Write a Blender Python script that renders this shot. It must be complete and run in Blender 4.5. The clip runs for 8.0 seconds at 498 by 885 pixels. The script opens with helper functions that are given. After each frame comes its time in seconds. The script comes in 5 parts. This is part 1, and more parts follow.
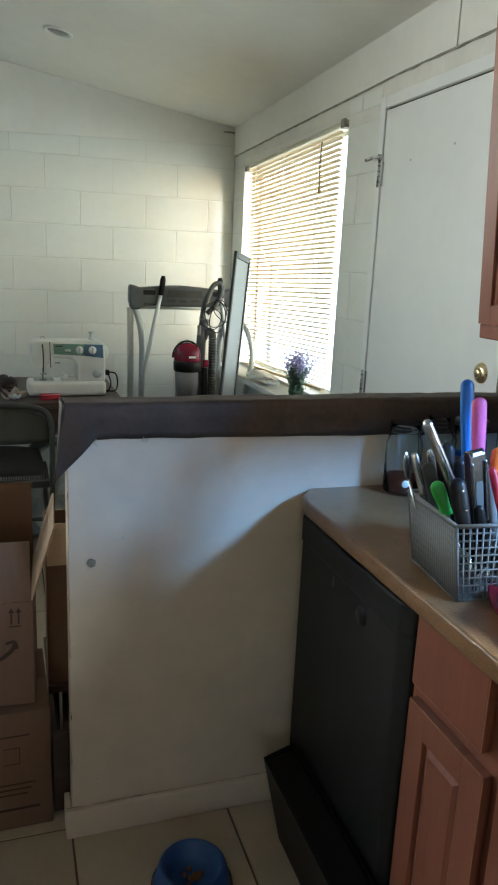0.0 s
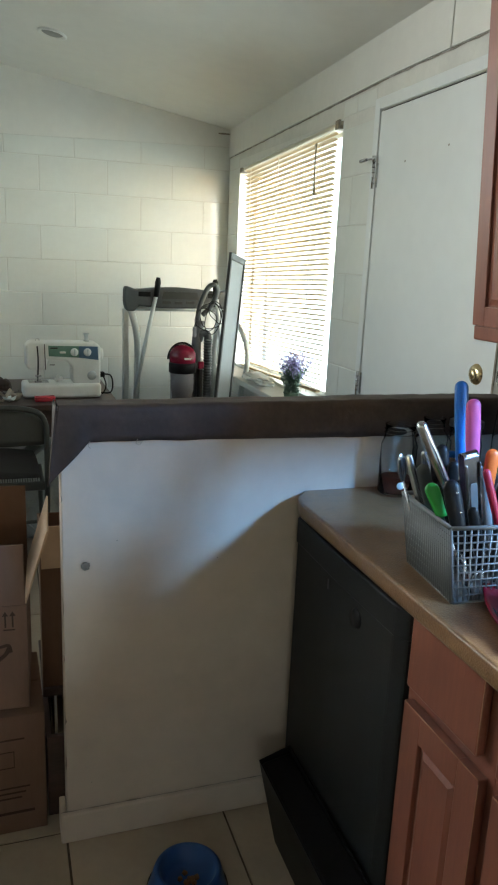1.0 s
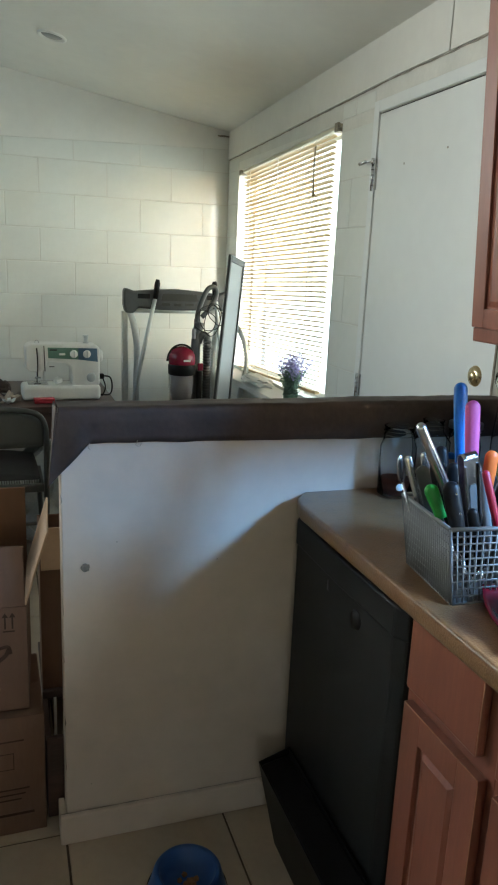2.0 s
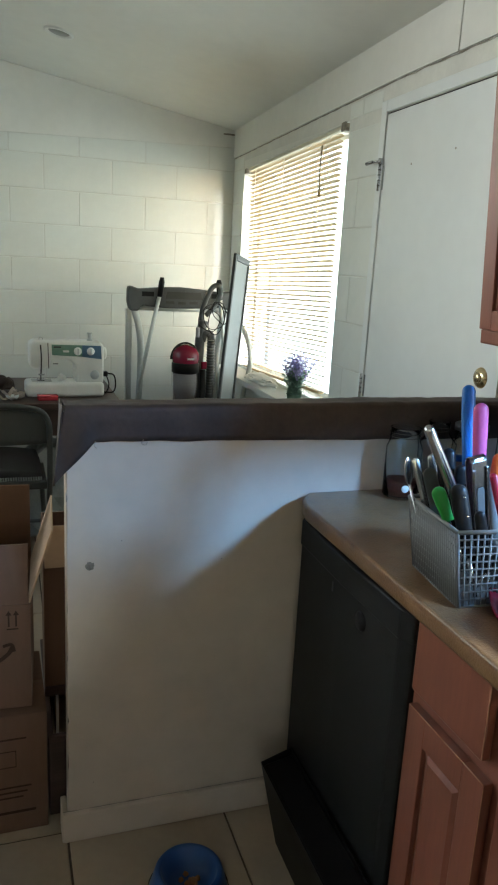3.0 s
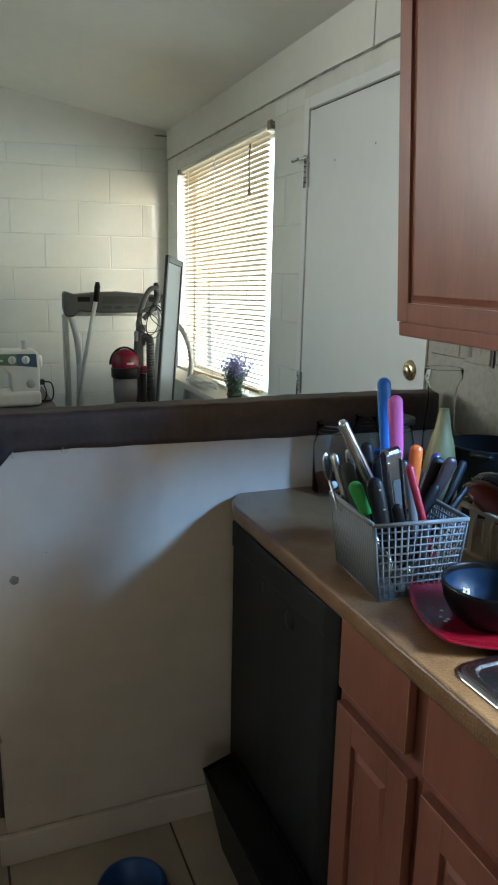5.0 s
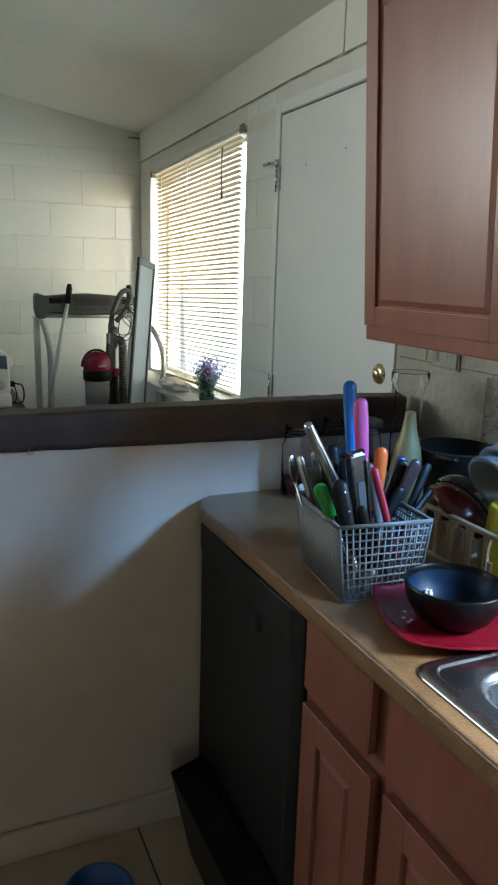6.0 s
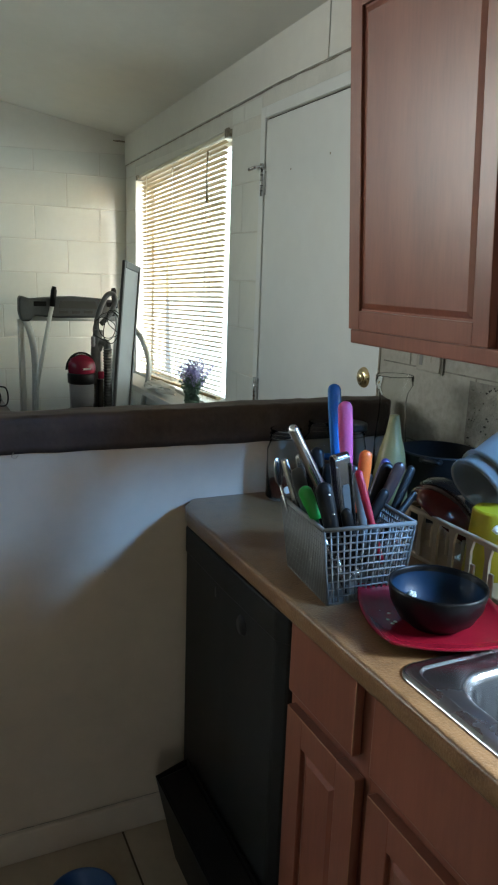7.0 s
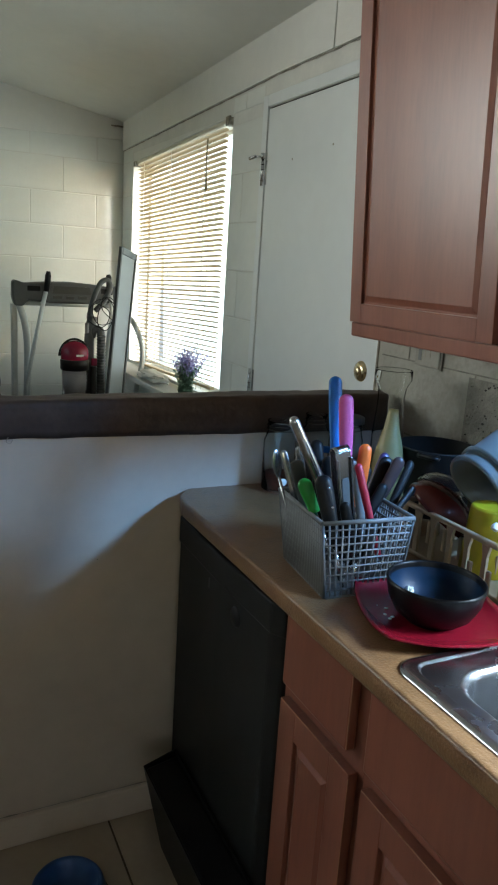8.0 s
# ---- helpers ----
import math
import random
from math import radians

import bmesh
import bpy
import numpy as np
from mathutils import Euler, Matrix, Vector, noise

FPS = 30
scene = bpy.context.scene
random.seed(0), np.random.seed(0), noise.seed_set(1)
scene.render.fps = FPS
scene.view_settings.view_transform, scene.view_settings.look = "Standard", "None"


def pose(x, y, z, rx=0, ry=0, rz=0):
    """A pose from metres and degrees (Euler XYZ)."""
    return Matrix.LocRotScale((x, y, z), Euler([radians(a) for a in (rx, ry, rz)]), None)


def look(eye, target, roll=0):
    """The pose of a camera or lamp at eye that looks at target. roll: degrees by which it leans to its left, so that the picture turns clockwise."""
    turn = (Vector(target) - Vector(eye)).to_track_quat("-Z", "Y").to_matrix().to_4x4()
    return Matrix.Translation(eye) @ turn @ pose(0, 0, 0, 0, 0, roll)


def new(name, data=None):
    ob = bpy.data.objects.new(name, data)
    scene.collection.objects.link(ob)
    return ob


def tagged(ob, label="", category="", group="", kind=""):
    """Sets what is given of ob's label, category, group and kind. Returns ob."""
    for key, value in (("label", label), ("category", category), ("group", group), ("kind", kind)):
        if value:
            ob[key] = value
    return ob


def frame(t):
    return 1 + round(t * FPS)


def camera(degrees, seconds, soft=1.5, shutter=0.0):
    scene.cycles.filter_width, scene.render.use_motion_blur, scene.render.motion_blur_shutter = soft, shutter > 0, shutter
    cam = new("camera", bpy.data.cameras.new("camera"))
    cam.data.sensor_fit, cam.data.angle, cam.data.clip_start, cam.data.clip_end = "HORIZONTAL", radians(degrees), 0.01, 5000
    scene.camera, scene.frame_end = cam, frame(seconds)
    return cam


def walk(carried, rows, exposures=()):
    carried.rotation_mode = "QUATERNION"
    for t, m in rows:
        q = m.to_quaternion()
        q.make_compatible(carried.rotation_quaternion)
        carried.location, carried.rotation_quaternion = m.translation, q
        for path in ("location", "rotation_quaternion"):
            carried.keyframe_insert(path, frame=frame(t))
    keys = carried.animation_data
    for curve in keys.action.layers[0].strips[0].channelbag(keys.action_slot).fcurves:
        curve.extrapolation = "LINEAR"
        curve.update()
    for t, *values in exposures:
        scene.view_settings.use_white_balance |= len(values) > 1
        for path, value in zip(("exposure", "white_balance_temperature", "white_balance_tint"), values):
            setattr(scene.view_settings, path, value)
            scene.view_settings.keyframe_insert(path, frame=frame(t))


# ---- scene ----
cam = camera(37.9, 8.0, 2.1)
PATH = [
    (0, (-0.065, 0.291, 1.439), (0.553, 2.132, 0.958), 2.6),
    (0.5, (-0.059, 0.293, 1.438), (0.564, 2.132, 0.956), 2.5),
    (1, (-0.059, 0.294, 1.44), (0.568, 2.132, 0.963), 2.5),
    (1.5, (-0.059, 0.29, 1.439), (0.567, 2.129, 0.961), 2.4),
    (1.7, (-0.059, 0.290, 1.439), (0.567, 2.129, 0.9657), 2.4),
    (2.8, (-0.072, 0.299, 1.442), (0.568, 2.133, 0.974), 2.9),
    (3, (-0.072, 0.299, 1.442), (0.556, 2.137, 0.966), 3.1),
    (3.5, (-0.06, 0.303, 1.441), (0.564, 2.142, 0.962), 2.6),
    (4, (-0.035, 0.291, 1.439), (0.587, 2.13, 0.958), 1.4),
    (4.5, (-0.011, 0.298, 1.437), (0.648, 2.125, 0.958), 1.3),
    (5, (0.01, 0.292, 1.439), (0.745, 2.092, 0.971), 1.2),
    (5.2, (0.0140, 0.2900, 1.4388), (0.7640, 2.0840, 0.9735), 1.3),
    (6.3, (0.0290, 0.2795, 1.4381), (0.8415, 2.0495, 0.9828), 1.85),
    (6.5, (0.031, 0.278, 1.438), (0.852, 2.045, 0.984), 1.9),
    (7, (0.024, 0.279, 1.438), (0.859, 2.041, 0.991), 2.0),
    (7.5, (0.009, 0.288, 1.435), (0.868, 2.037, 0.983), 3.1),
    (8, (0.011, 0.298, 1.432), (0.873, 2.041, 0.965), 3.7),
]
EXPOSURES = [(0, 2.45, 6350, 6), (3.5, 2.43, 6350, 6), (4.5, 2.2, 6350, 6), (5, 2.1, 6350, 6), (6.5, 1.9, 6350, 6), (8, 1.9, 6350, 6)]
walk(cam, [(t, look(eye, target, roll)) for t, eye, target, roll in PATH], EXPOSURES)

# ---- light ----
world = bpy.data.worlds.new("sky")
scene.world = world
world.use_nodes = True
SUN_WAY = Vector((-0.31, 0.90, -0.21)).normalized()
sky = world.node_tree.nodes.new("ShaderNodeTexSky")
sky.sky_type, sky.sun_disc = "NISHITA", False
sky.sun_elevation = math.asin(-SUN_WAY.z)
sky.sun_rotation = math.atan2(-SUN_WAY.x, -SUN_WAY.y)
world.node_tree.nodes["Background"].inputs[1].default_value = 0.15
world.node_tree.links.new(sky.outputs[0], world.node_tree.nodes["Background"].inputs[0])


def lamp(name, kind, m, energy, color, **kw):
    data = bpy.data.lights.new(name, kind)
    data.energy, data.color = energy, color
    for k, v in kw.items():
        if k == "size":
            data.shape, data.size, data.size_y = "RECTANGLE", v[0], v[1]
        if k == "angle":
            data.angle = v
        if k == "spread":
            data.spread = v
    ob = new(name, data)
    ob.matrix_world = m
    return ob


lamp("sun", "SUN", look((0, 0, 0), SUN_WAY), 1.6, (1.0, 0.99, 0.97), angle=radians(11.0))
# sky light in the openings of the windows, and an added rear fill
LX, RY = -2.4, -2.6                            # far left wall, wall behind
lamp("window_light_living", "AREA", look((1.66, 4.2, 1.45), (0, 4.2, 1.40)), 4.9, (0.84, 1.0, 1.0), size=(1.8, 1.4))
# added narrow blue beam, aimed to make the pool on the half wall
lamp("kitchen_pool_beam", "AREA", look((1.275, 0.93, 1.465), (0.45, 1.895, 0.93)), 1.05, (0.21, 0.49, 1.0), size=(0.20, 0.08), spread=radians(75))
lamp("window_light_sink", "AREA", look((1.272, 0.58, 1.36), (0.72, 0.62, 0.90)), 4.2, (0.66, 0.83, 1.0), size=(0.34, 0.30), spread=radians(95))
lamp("window_light_side", "AREA", look((-2.38, 3.6, 1.95), (1.0, 1.2, 1.8)), 2.5, (0.98, 0.98, 0.95), size=(2.2, 0.9), spread=radians(62))
# added warm fill for the lower kitchen, from no known source
lamp("rear_warm_fill", "AREA", look((-0.8, RY + 0.04, 1.5), (0.2, 2.0, 0.6)), 0.41, (1.0, 0.82, 0.60), size=(1.1, 0.9))


# ---- materials ----
def mat(name, color, rough=0.5, metal=0.0, var=0.12, scale=6.0, bump=0.0, bscale=120.0, spec=0.5, piece=0.0, trans=0.0, ior=1.45, stretch=(1, 1, 1), second=None, coat=0.0, through_light=0.0, fine=0.4):
    m = bpy.data.materials.new(name)
    m.use_nodes = True
    t = m.node_tree
    n, l = t.nodes, t.links
    b = n["Principled BSDF"]
    b.inputs["Roughness"].default_value, b.inputs["Metallic"].default_value = rough, metal
    b.inputs["Specular IOR Level"].default_value, b.inputs["IOR"].default_value = spec, ior
    b.inputs["Transmission Weight"].default_value, b.inputs["Coat Weight"].default_value = trans, coat
    b.inputs["Coat Roughness"].default_value = 0.28
    co = n.new("ShaderNodeTexCoord")
    mp = n.new("ShaderNodeMapping")
    mp.inputs["Scale"].default_value = stretch
    l.new(co.outputs["Object"], mp.inputs[0])
    big, small = n.new("ShaderNodeTexNoise"), n.new("ShaderNodeTexNoise")
    big.inputs["Scale"].default_value, small.inputs["Scale"].default_value = scale, scale * 9
    big.inputs["Detail"].default_value, small.inputs["Detail"].default_value = 6, 4
    l.new(mp.outputs[0], big.inputs["Vector"])
    l.new(mp.outputs[0], small.inputs["Vector"])
    add = n.new("ShaderNodeMath")
    add.operation = "MULTIPLY_ADD"
    add.inputs[1].default_value = fine
    l.new(small.outputs[0], add.inputs[0])
    l.new(big.outputs[0], add.inputs[2])
    ramp = n.new("ShaderNodeValToRGB")
    ramp.color_ramp.elements[0].position, ramp.color_ramp.elements[1].position = 0.45, 0.95
    lo = second or tuple(c * (1 - var * 2) for c in color)
    ramp.color_ramp.elements[0].color = (*lo, 1)
    ramp.color_ramp.elements[1].color = (*[min(1, c * (1 + var * 0.6)) for c in color], 1)
    l.new(add.outputs[0], ramp.inputs[0])
    out = ramp.outputs[0]
    if piece:
        info, hsv = n.new("ShaderNodeObjectInfo"), n.new("ShaderNodeHueSaturation")
        mr = n.new("ShaderNodeMapRange")
        mr.inputs["To Min"].default_value, mr.inputs["To Max"].default_value = 1 - piece, 1 + piece
        l.new(info.outputs["Random"], mr.inputs[0])
        l.new(mr.outputs[0], hsv.inputs["Value"])
        l.new(out, hsv.inputs["Color"])
        out = hsv.outputs[0]
    l.new(out, b.inputs["Base Color"])
    rr = n.new("ShaderNodeMapRange")
    rr.inputs["To Min"].default_value, rr.inputs["To Max"].default_value = max(0, rough * 0.85), min(1, rough * 1.15)
    l.new(big.outputs[0], rr.inputs[0])
    l.new(rr.outputs[0], b.inputs["Roughness"])
    if bump:
        bn, bp = n.new("ShaderNodeTexNoise"), n.new("ShaderNodeBump")
        bn.inputs["Scale"].default_value, bn.inputs["Detail"].default_value = bscale, 5
        bp.inputs["Strength"].default_value, bp.inputs["Distance"].default_value = 1.0, bump
        l.new(mp.outputs[0], bn.inputs["Vector"])
        l.new(bn.outputs[0], bp.inputs["Height"])
        l.new(bp.outputs[0], b.inputs["Normal"])
    if through_light:
        tr, mix = n.new("ShaderNodeBsdfTranslucent"), n.new("ShaderNodeMixShader")
        mix.inputs[0].default_value = through_light
        l.new(out, tr.inputs[0])
        l.new(b.outputs[0], mix.inputs[1])
        l.new(tr.outputs[0], mix.inputs[2])
        l.new(mix.outputs[0], n["Material Output"].inputs[0])
    return m


M_BLOCK = mat("painted_block", (0.71, 0.72, 0.675), 0.55, var=0.03, scale=3, bump=0.0004, bscale=70, piece=0.02)
M_MORTAR = mat("painted_mortar", (0.68, 0.67, 0.62), 0.7, var=0.06, scale=8, bump=0.001, bscale=60)
M_WALL = mat("white_wall_paint", (0.74, 0.73, 0.68), 0.6, var=0.04, scale=2.5, bump=0.0008, bscale=70)
# scuffed white paint with the warm cast of the light tinted in
M_PONY = mat("scuffed_warm_lit_paint", (0.60, 0.497, 0.398), 0.42, var=0.08, scale=2.2, bump=0.0006, bscale=40)
# stains, plus the wall cabinet's shadow darkened into the whole colour
M_DIRTY_SHADE = mat("stained_wall_with_shade", (0.30, 0.282, 0.24), 0.65, scale=6, bump=0.003, bscale=55, second=(0.18, 0.165, 0.135), fine=0.7)
M_CEIL = mat("ceiling_paint", (0.76, 0.75, 0.69), 0.7, var=0.04, scale=1.5, bump=0.001, bscale=30)
M_DOOR = mat("white_door_paint", (0.74, 0.76, 0.75), 0.35, var=0.03, scale=2, bump=0.0003, bscale=30)
M_TILE = mat("beige_floor_tile", (0.42, 0.335, 0.245), 0.35, var=0.08, scale=5, bump=0.0005, bscale=40, piece=0.06)
M_GROUT = mat("dark_grout", (0.12, 0.09, 0.065), 0.9, var=0.2, scale=20)
M_CLOTH = mat("dark_brown_leatherette", (0.066, 0.042, 0.032), 0.62, var=0.25, scale=9, bump=0.0009, bscale=60)
M_WOOD = mat("reddish_cabinet_wood", (0.225, 0.076, 0.046), 0.33, var=0.13, scale=5, bump=0.0001, bscale=90, stretch=(3, 3, 0.4), coat=0.38, fine=0.55)
# pale edge tone: wear together with the highlight along the edges
M_WOOD_HIGHLIGHT = mat("worn_wood_highlight", (0.42, 0.22, 0.13), 0.45, var=0.2, scale=12)
M_COUNTER = mat("brown_laminate", (0.215, 0.116, 0.054), 0.32, coat=0.25, var=0.08, scale=30, bump=0.0011, bscale=230, second=(0.105, 0.052, 0.023), fine=0.8)
M_BLACK = mat("black_appliance", (0.019, 0.0185, 0.018), 0.5, var=0.15, scale=6, bump=0.0003, bscale=300, spec=0.3)
M_BLACKP = mat("black_plastic", (0.012, 0.011, 0.011), 0.40, var=0.2, scale=8, spec=0.22)
M_GREYP = mat("dark_grey_plastic", (0.075, 0.08, 0.08), 0.5, var=0.12, scale=12)
M_STEEL = mat("steel", (0.60, 0.61, 0.62), 0.22, metal=1, var=0.08, scale=14)
M_DSTEEL = mat("dull_dark_steel", (0.28, 0.28, 0.285), 0.22, metal=1, var=0.08, scale=14)
M_SINK = mat("brushed_sink_steel", (0.40, 0.41, 0.43), 0.27, metal=1, var=0.03, scale=8)
M_SILVER = mat("silver_tube_paint", (0.52, 0.55, 0.54), 0.35, metal=0.4, var=0.06, scale=8)
M_BRASS = mat("brass", (0.74, 0.60, 0.36), 0.26, metal=1, var=0.12, scale=30)
M_BLIND = mat("cream_blind_slat", (0.55, 0.42, 0.24), 0.45, var=0.04, scale=5, through_light=0.25)
M_CORD = mat("blind_cord", (0.75, 0.70, 0.58), 0.8, var=0.06)
M_PULL = mat("tan_pull_cord", (0.36, 0.28, 0.16), 0.8, var=0.15, scale=30)
# one cardboard in two tones: sides darkened for shade, flaps paled for light
M_CARD_SHADE = mat("shaded_brown_cardboard", (0.160, 0.086, 0.052), 0.85, var=0.1, scale=7, bump=0.0004, bscale=120, stretch=(1, 1, 0.3))
M_CARD_LIT = mat("lit_flap_cardboard", (0.52, 0.36, 0.24), 0.85, var=0.08, scale=7, bump=0.0004, bscale=120)
# print, dark joints, and the shade in the gap over the door
M_INK_GAP = mat("dark_print_and_gap_shade", (0.03, 0.025, 0.022), 0.8, var=0.1)
M_BLUE = mat("blue_bowl_plastic", (0.022, 0.078, 0.235), 0.4, var=0.06, scale=12)
M_FOOD = mat("brown_kibble", (0.28, 0.14, 0.06), 0.9, var=0.2, scale=60)
M_BASKET = mat("grey_plastic_basket", (0.165, 0.168, 0.165), 0.45, var=0.06, scale=14)
M_GLASS = mat("clear_glass", (0.965, 0.98, 0.97), 0.02, trans=1.0, var=0.003, ior=1.18)
M_PANE = mat("window_pane_glass", (0.97, 0.98, 0.98), 0.0, trans=1.0, var=0.005, ior=1.05)
M_WHITEP = mat("white_plastic", (0.78, 0.78, 0.74), 0.32, var=0.04, scale=10)
M_CREAM = mat("cream_plastic", (0.36, 0.27, 0.17), 0.45, var=0.08, scale=10)
M_TABLE = mat("dark_brown_table", (0.085, 0.05, 0.04), 0.45, var=0.2, scale=7, stretch=(0.6, 4, 4))
M_CHAIR = mat("grey_painted_metal", (0.062, 0.066, 0.062), 0.38, var=0.1, scale=9)
M_SEAT = mat("dark_vinyl_seat", (0.022, 0.018, 0.018), 0.55, var=0.2, scale=9, bump=0.0006, bscale=80)
M_BOARD = mat("pale_grey_board", (0.25, 0.255, 0.24), 0.35, var=0.05)
M_FRAME = mat("dark_mirror_frame", (0.05, 0.048, 0.043), 0.45, var=0.15, scale=14)
M_RED = mat("red_plastic", (0.19, 0.008, 0.030), 0.2, var=0.08, scale=12)
M_REDPLATE = mat("red_glazed_plate", (0.21, 0.006, 0.018), 0.18, var=0.1, scale=14)
M_NAVY = mat("blue_glaze", (0.005, 0.026, 0.065), 0.4, var=0.25, scale=14, spec=0.3)
M_BLKIRON = mat("black_iron", (0.004, 0.004, 0.004), 0.6, var=0.2, scale=14)
M_BLKGLAZE = mat("black_glaze", (0.005, 0.005, 0.006), 0.33, var=0.2, scale=14, spec=0.28)
M_MAROON = mat("maroon_lacquer", (0.085, 0.014, 0.010), 0.16, var=0.15, scale=10)
M_YELLOW = mat("yellow_plastic", (0.43, 0.34, 0.013), 0.4, var=0.05, scale=12)
M_FROST = mat("cloudy_plastic", (0.40, 0.405, 0.39), 0.3, var=0.05, scale=8, trans=0.8, ior=1.15)
M_BOTTLE = mat("pale_yellow_plastic", (0.25, 0.215, 0.095), 0.4, var=0.06, scale=10)
M_SPAT = mat("blue_silicone", (0.007, 0.11, 0.34), 0.4, var=0.05, scale=14)
M_REDH = mat("red_grip", (0.42, 0.012, 0.035), 0.35, var=0.05, scale=14)
M_PINK = mat("pink_silicone", (0.52, 0.085, 0.23), 0.4, var=0.05, scale=14)
M_ORANGE = mat("orange_silicone", (0.80, 0.14, 0.022), 0.4, var=0.05, scale=14)
M_GREEN = mat("green_silicone", (0.022, 0.27, 0.036), 0.4, var=0.05, scale=14)
M_PURPLE = mat("purple_plastic", (0.05, 0.035, 0.12), 0.35, var=0.1, scale=14)
M_BROWNH = mat("brown_handle", (0.06, 0.034, 0.033), 0.35, var=0.15, scale=14)
M_SPICE = mat("red_brown_spice", (0.12, 0.035, 0.02), 0.8, var=0.25, scale=60)
M_LEAF = mat("dull_green_leaf", (0.27, 0.38, 0.30), 0.6, var=0.2, scale=40, through_light=0.7)
M_LAV = mat("lavender_petals", (0.60, 0.54, 0.84), 0.7, var=0.2, scale=60, through_light=0.75)
M_PANELG = mat("green_label", (0.15, 0.27, 0.21), 0.4, var=0.1, scale=20)
M_PANELB = mat("blue_label", (0.085, 0.16, 0.25), 0.4, var=0.1, scale=20)
M_TISSUE = mat("crumpled_paper", (0.55, 0.45, 0.36), 0.85, var=0.25, scale=25)
M_PINKBOX = mat("red_clear_box", (0.60, 0.05, 0.07), 0.25, var=0.15, scale=20)
M_SMOKE = mat("smoky_clear_plastic", (0.50, 0.48, 0.50), 0.12, var=0.08, scale=12, trans=0.6)
M_TRIM = mat("brown_stain_trim", (0.36, 0.33, 0.27), 0.7, var=0.25, scale=14)
M_STAIN2 = mat("stained_joint", (0.19, 0.175, 0.145), 0.8, var=0.25, scale=30)
M_INKB = mat("brown_print", (0.07, 0.040, 0.026), 0.95, var=0.15, spec=0.1)
M_BARE = mat("bare_concrete", (0.25, 0.235, 0.20), 0.9, var=0.2, scale=25, bump=0.004, bscale=160)
M_PIT = mat("dark_pit", (0.04, 0.037, 0.032), 0.95, var=0.2)
M_BAG = mat("grey_plastic_film", (0.34, 0.37, 0.36), 0.3, var=0.15, scale=14, bump=0.004, bscale=18)
M_STAIN = mat("grey_filler", (0.30, 0.26, 0.205), 0.8, var=0.3, scale=60)


# ---- shapes ----
def put(bm, m):
    bmesh.ops.transform(bm, matrix=m, verts=bm.verts)
    return bm


def smooth(bm):
    for f in bm.faces:
        f.smooth = True
    return bm


def b_box(x0, x1, y0, y1, z0, z1, bev=0.0, seg=2):
    bm = bmesh.new()
    bmesh.ops.create_cube(bm, size=1, matrix=Matrix.Translation(((x0 + x1) / 2, (y0 + y1) / 2, (z0 + z1) / 2)) @ Matrix.Diagonal((x1 - x0, y1 - y0, z1 - z0, 1)))
    if bev:
        bmesh.ops.bevel(bm, geom=bm.edges, offset=bev, segments=seg, affect="EDGES", profile=0.5)
    return bm


def b_join(*parts):
    out = bmesh.new()
    for p in parts:
        me = bpy.data.meshes.new("tmp")
        p.to_mesh(me)
        out.from_mesh(me)
        bpy.data.meshes.remove(me)
        p.free()
    return out


def b_tube(pts, r, n=10, flat=1.0, side=(0, 1, 0)):
    """A tube along points; r one radius or one per point; flat squeezes it across the side direction."""
    pts = [Vector(p) for p in pts]
    rs = r if isinstance(r, (list, tuple)) else [r] * len(pts)
    bm = bmesh.new()
    rings = []
    for i, p in enumerate(pts):
        d = (pts[min(i + 1, len(pts) - 1)] - pts[max(i - 1, 0)]).normalized()
        s = Vector(side)
        if abs(d.dot(s)) > 0.95:
            s = Vector((1, 0, 0)) if abs(d.x) < 0.9 else Vector((0, 0, 1))
        u = (s - d * s.dot(d)).normalized()
        v = d.cross(u)
        rings.append([bm.verts.new(p + rs[i] * (flat * math.cos(a) * u + math.sin(a) * v)) for a in (2 * math.pi * k / n for k in range(n))])
    for a, b in zip(rings, rings[1:]):
        for k in range(n):
            bm.faces.new((a[k], a[(k + 1) % n], b[(k + 1) % n], b[k]))
    bm.faces.new(rings[0][::-1])
    bm.faces.new(rings[-1])
    bmesh.ops.recalc_face_normals(bm, faces=bm.faces)
    for f in bm.faces:
        f.smooth = len(f.verts) == 4
    return bm


def curve(ctrl, n=24):
    """Catmull-Rom points through control points."""
    c = [Vector(p) for p in ctrl]
    c = [2 * c[0] - c[1]] + c + [2 * c[-1] - c[-2]]
    out = []
    seg = len(c) - 3
    for i in range(n + 1):
        u = i / n * seg
        k = min(int(u), seg - 1)
        t = u - k
        p0, p1, p2, p3 = c[k:k + 4]
        out.append(0.5 * ((2 * p1) + (p2 - p0) * t + (2 * p0 - 5 * p1 + 4 * p2 - p3) * t * t + (3 * p1 - p0 - 3 * p2 + p3) * t ** 3))
    return out


def b_lathe(prof, n=32):
    bm = bmesh.new()
    rings = []
    for r, z in prof:
        if r < 1e-5:
            rings.append([bm.verts.new((0, 0, z))])
        else:
            rings.append([bm.verts.new((r * math.cos(2 * math.pi * k / n), r * math.sin(2 * math.pi * k / n), z)) for k in range(n)])
    for a, b in zip(rings, rings[1:]):
        for k in range(n):
            q = [a[k % len(a)], a[(k + 1) % len(a)], b[(k + 1) % len(b)], b[k % len(b)]]
            q = list(dict.fromkeys(q))
            if len(q) > 2:
                bm.faces.new(q)
    bmesh.ops.recalc_face_normals(bm, faces=bm.faces)
    return smooth(bm)


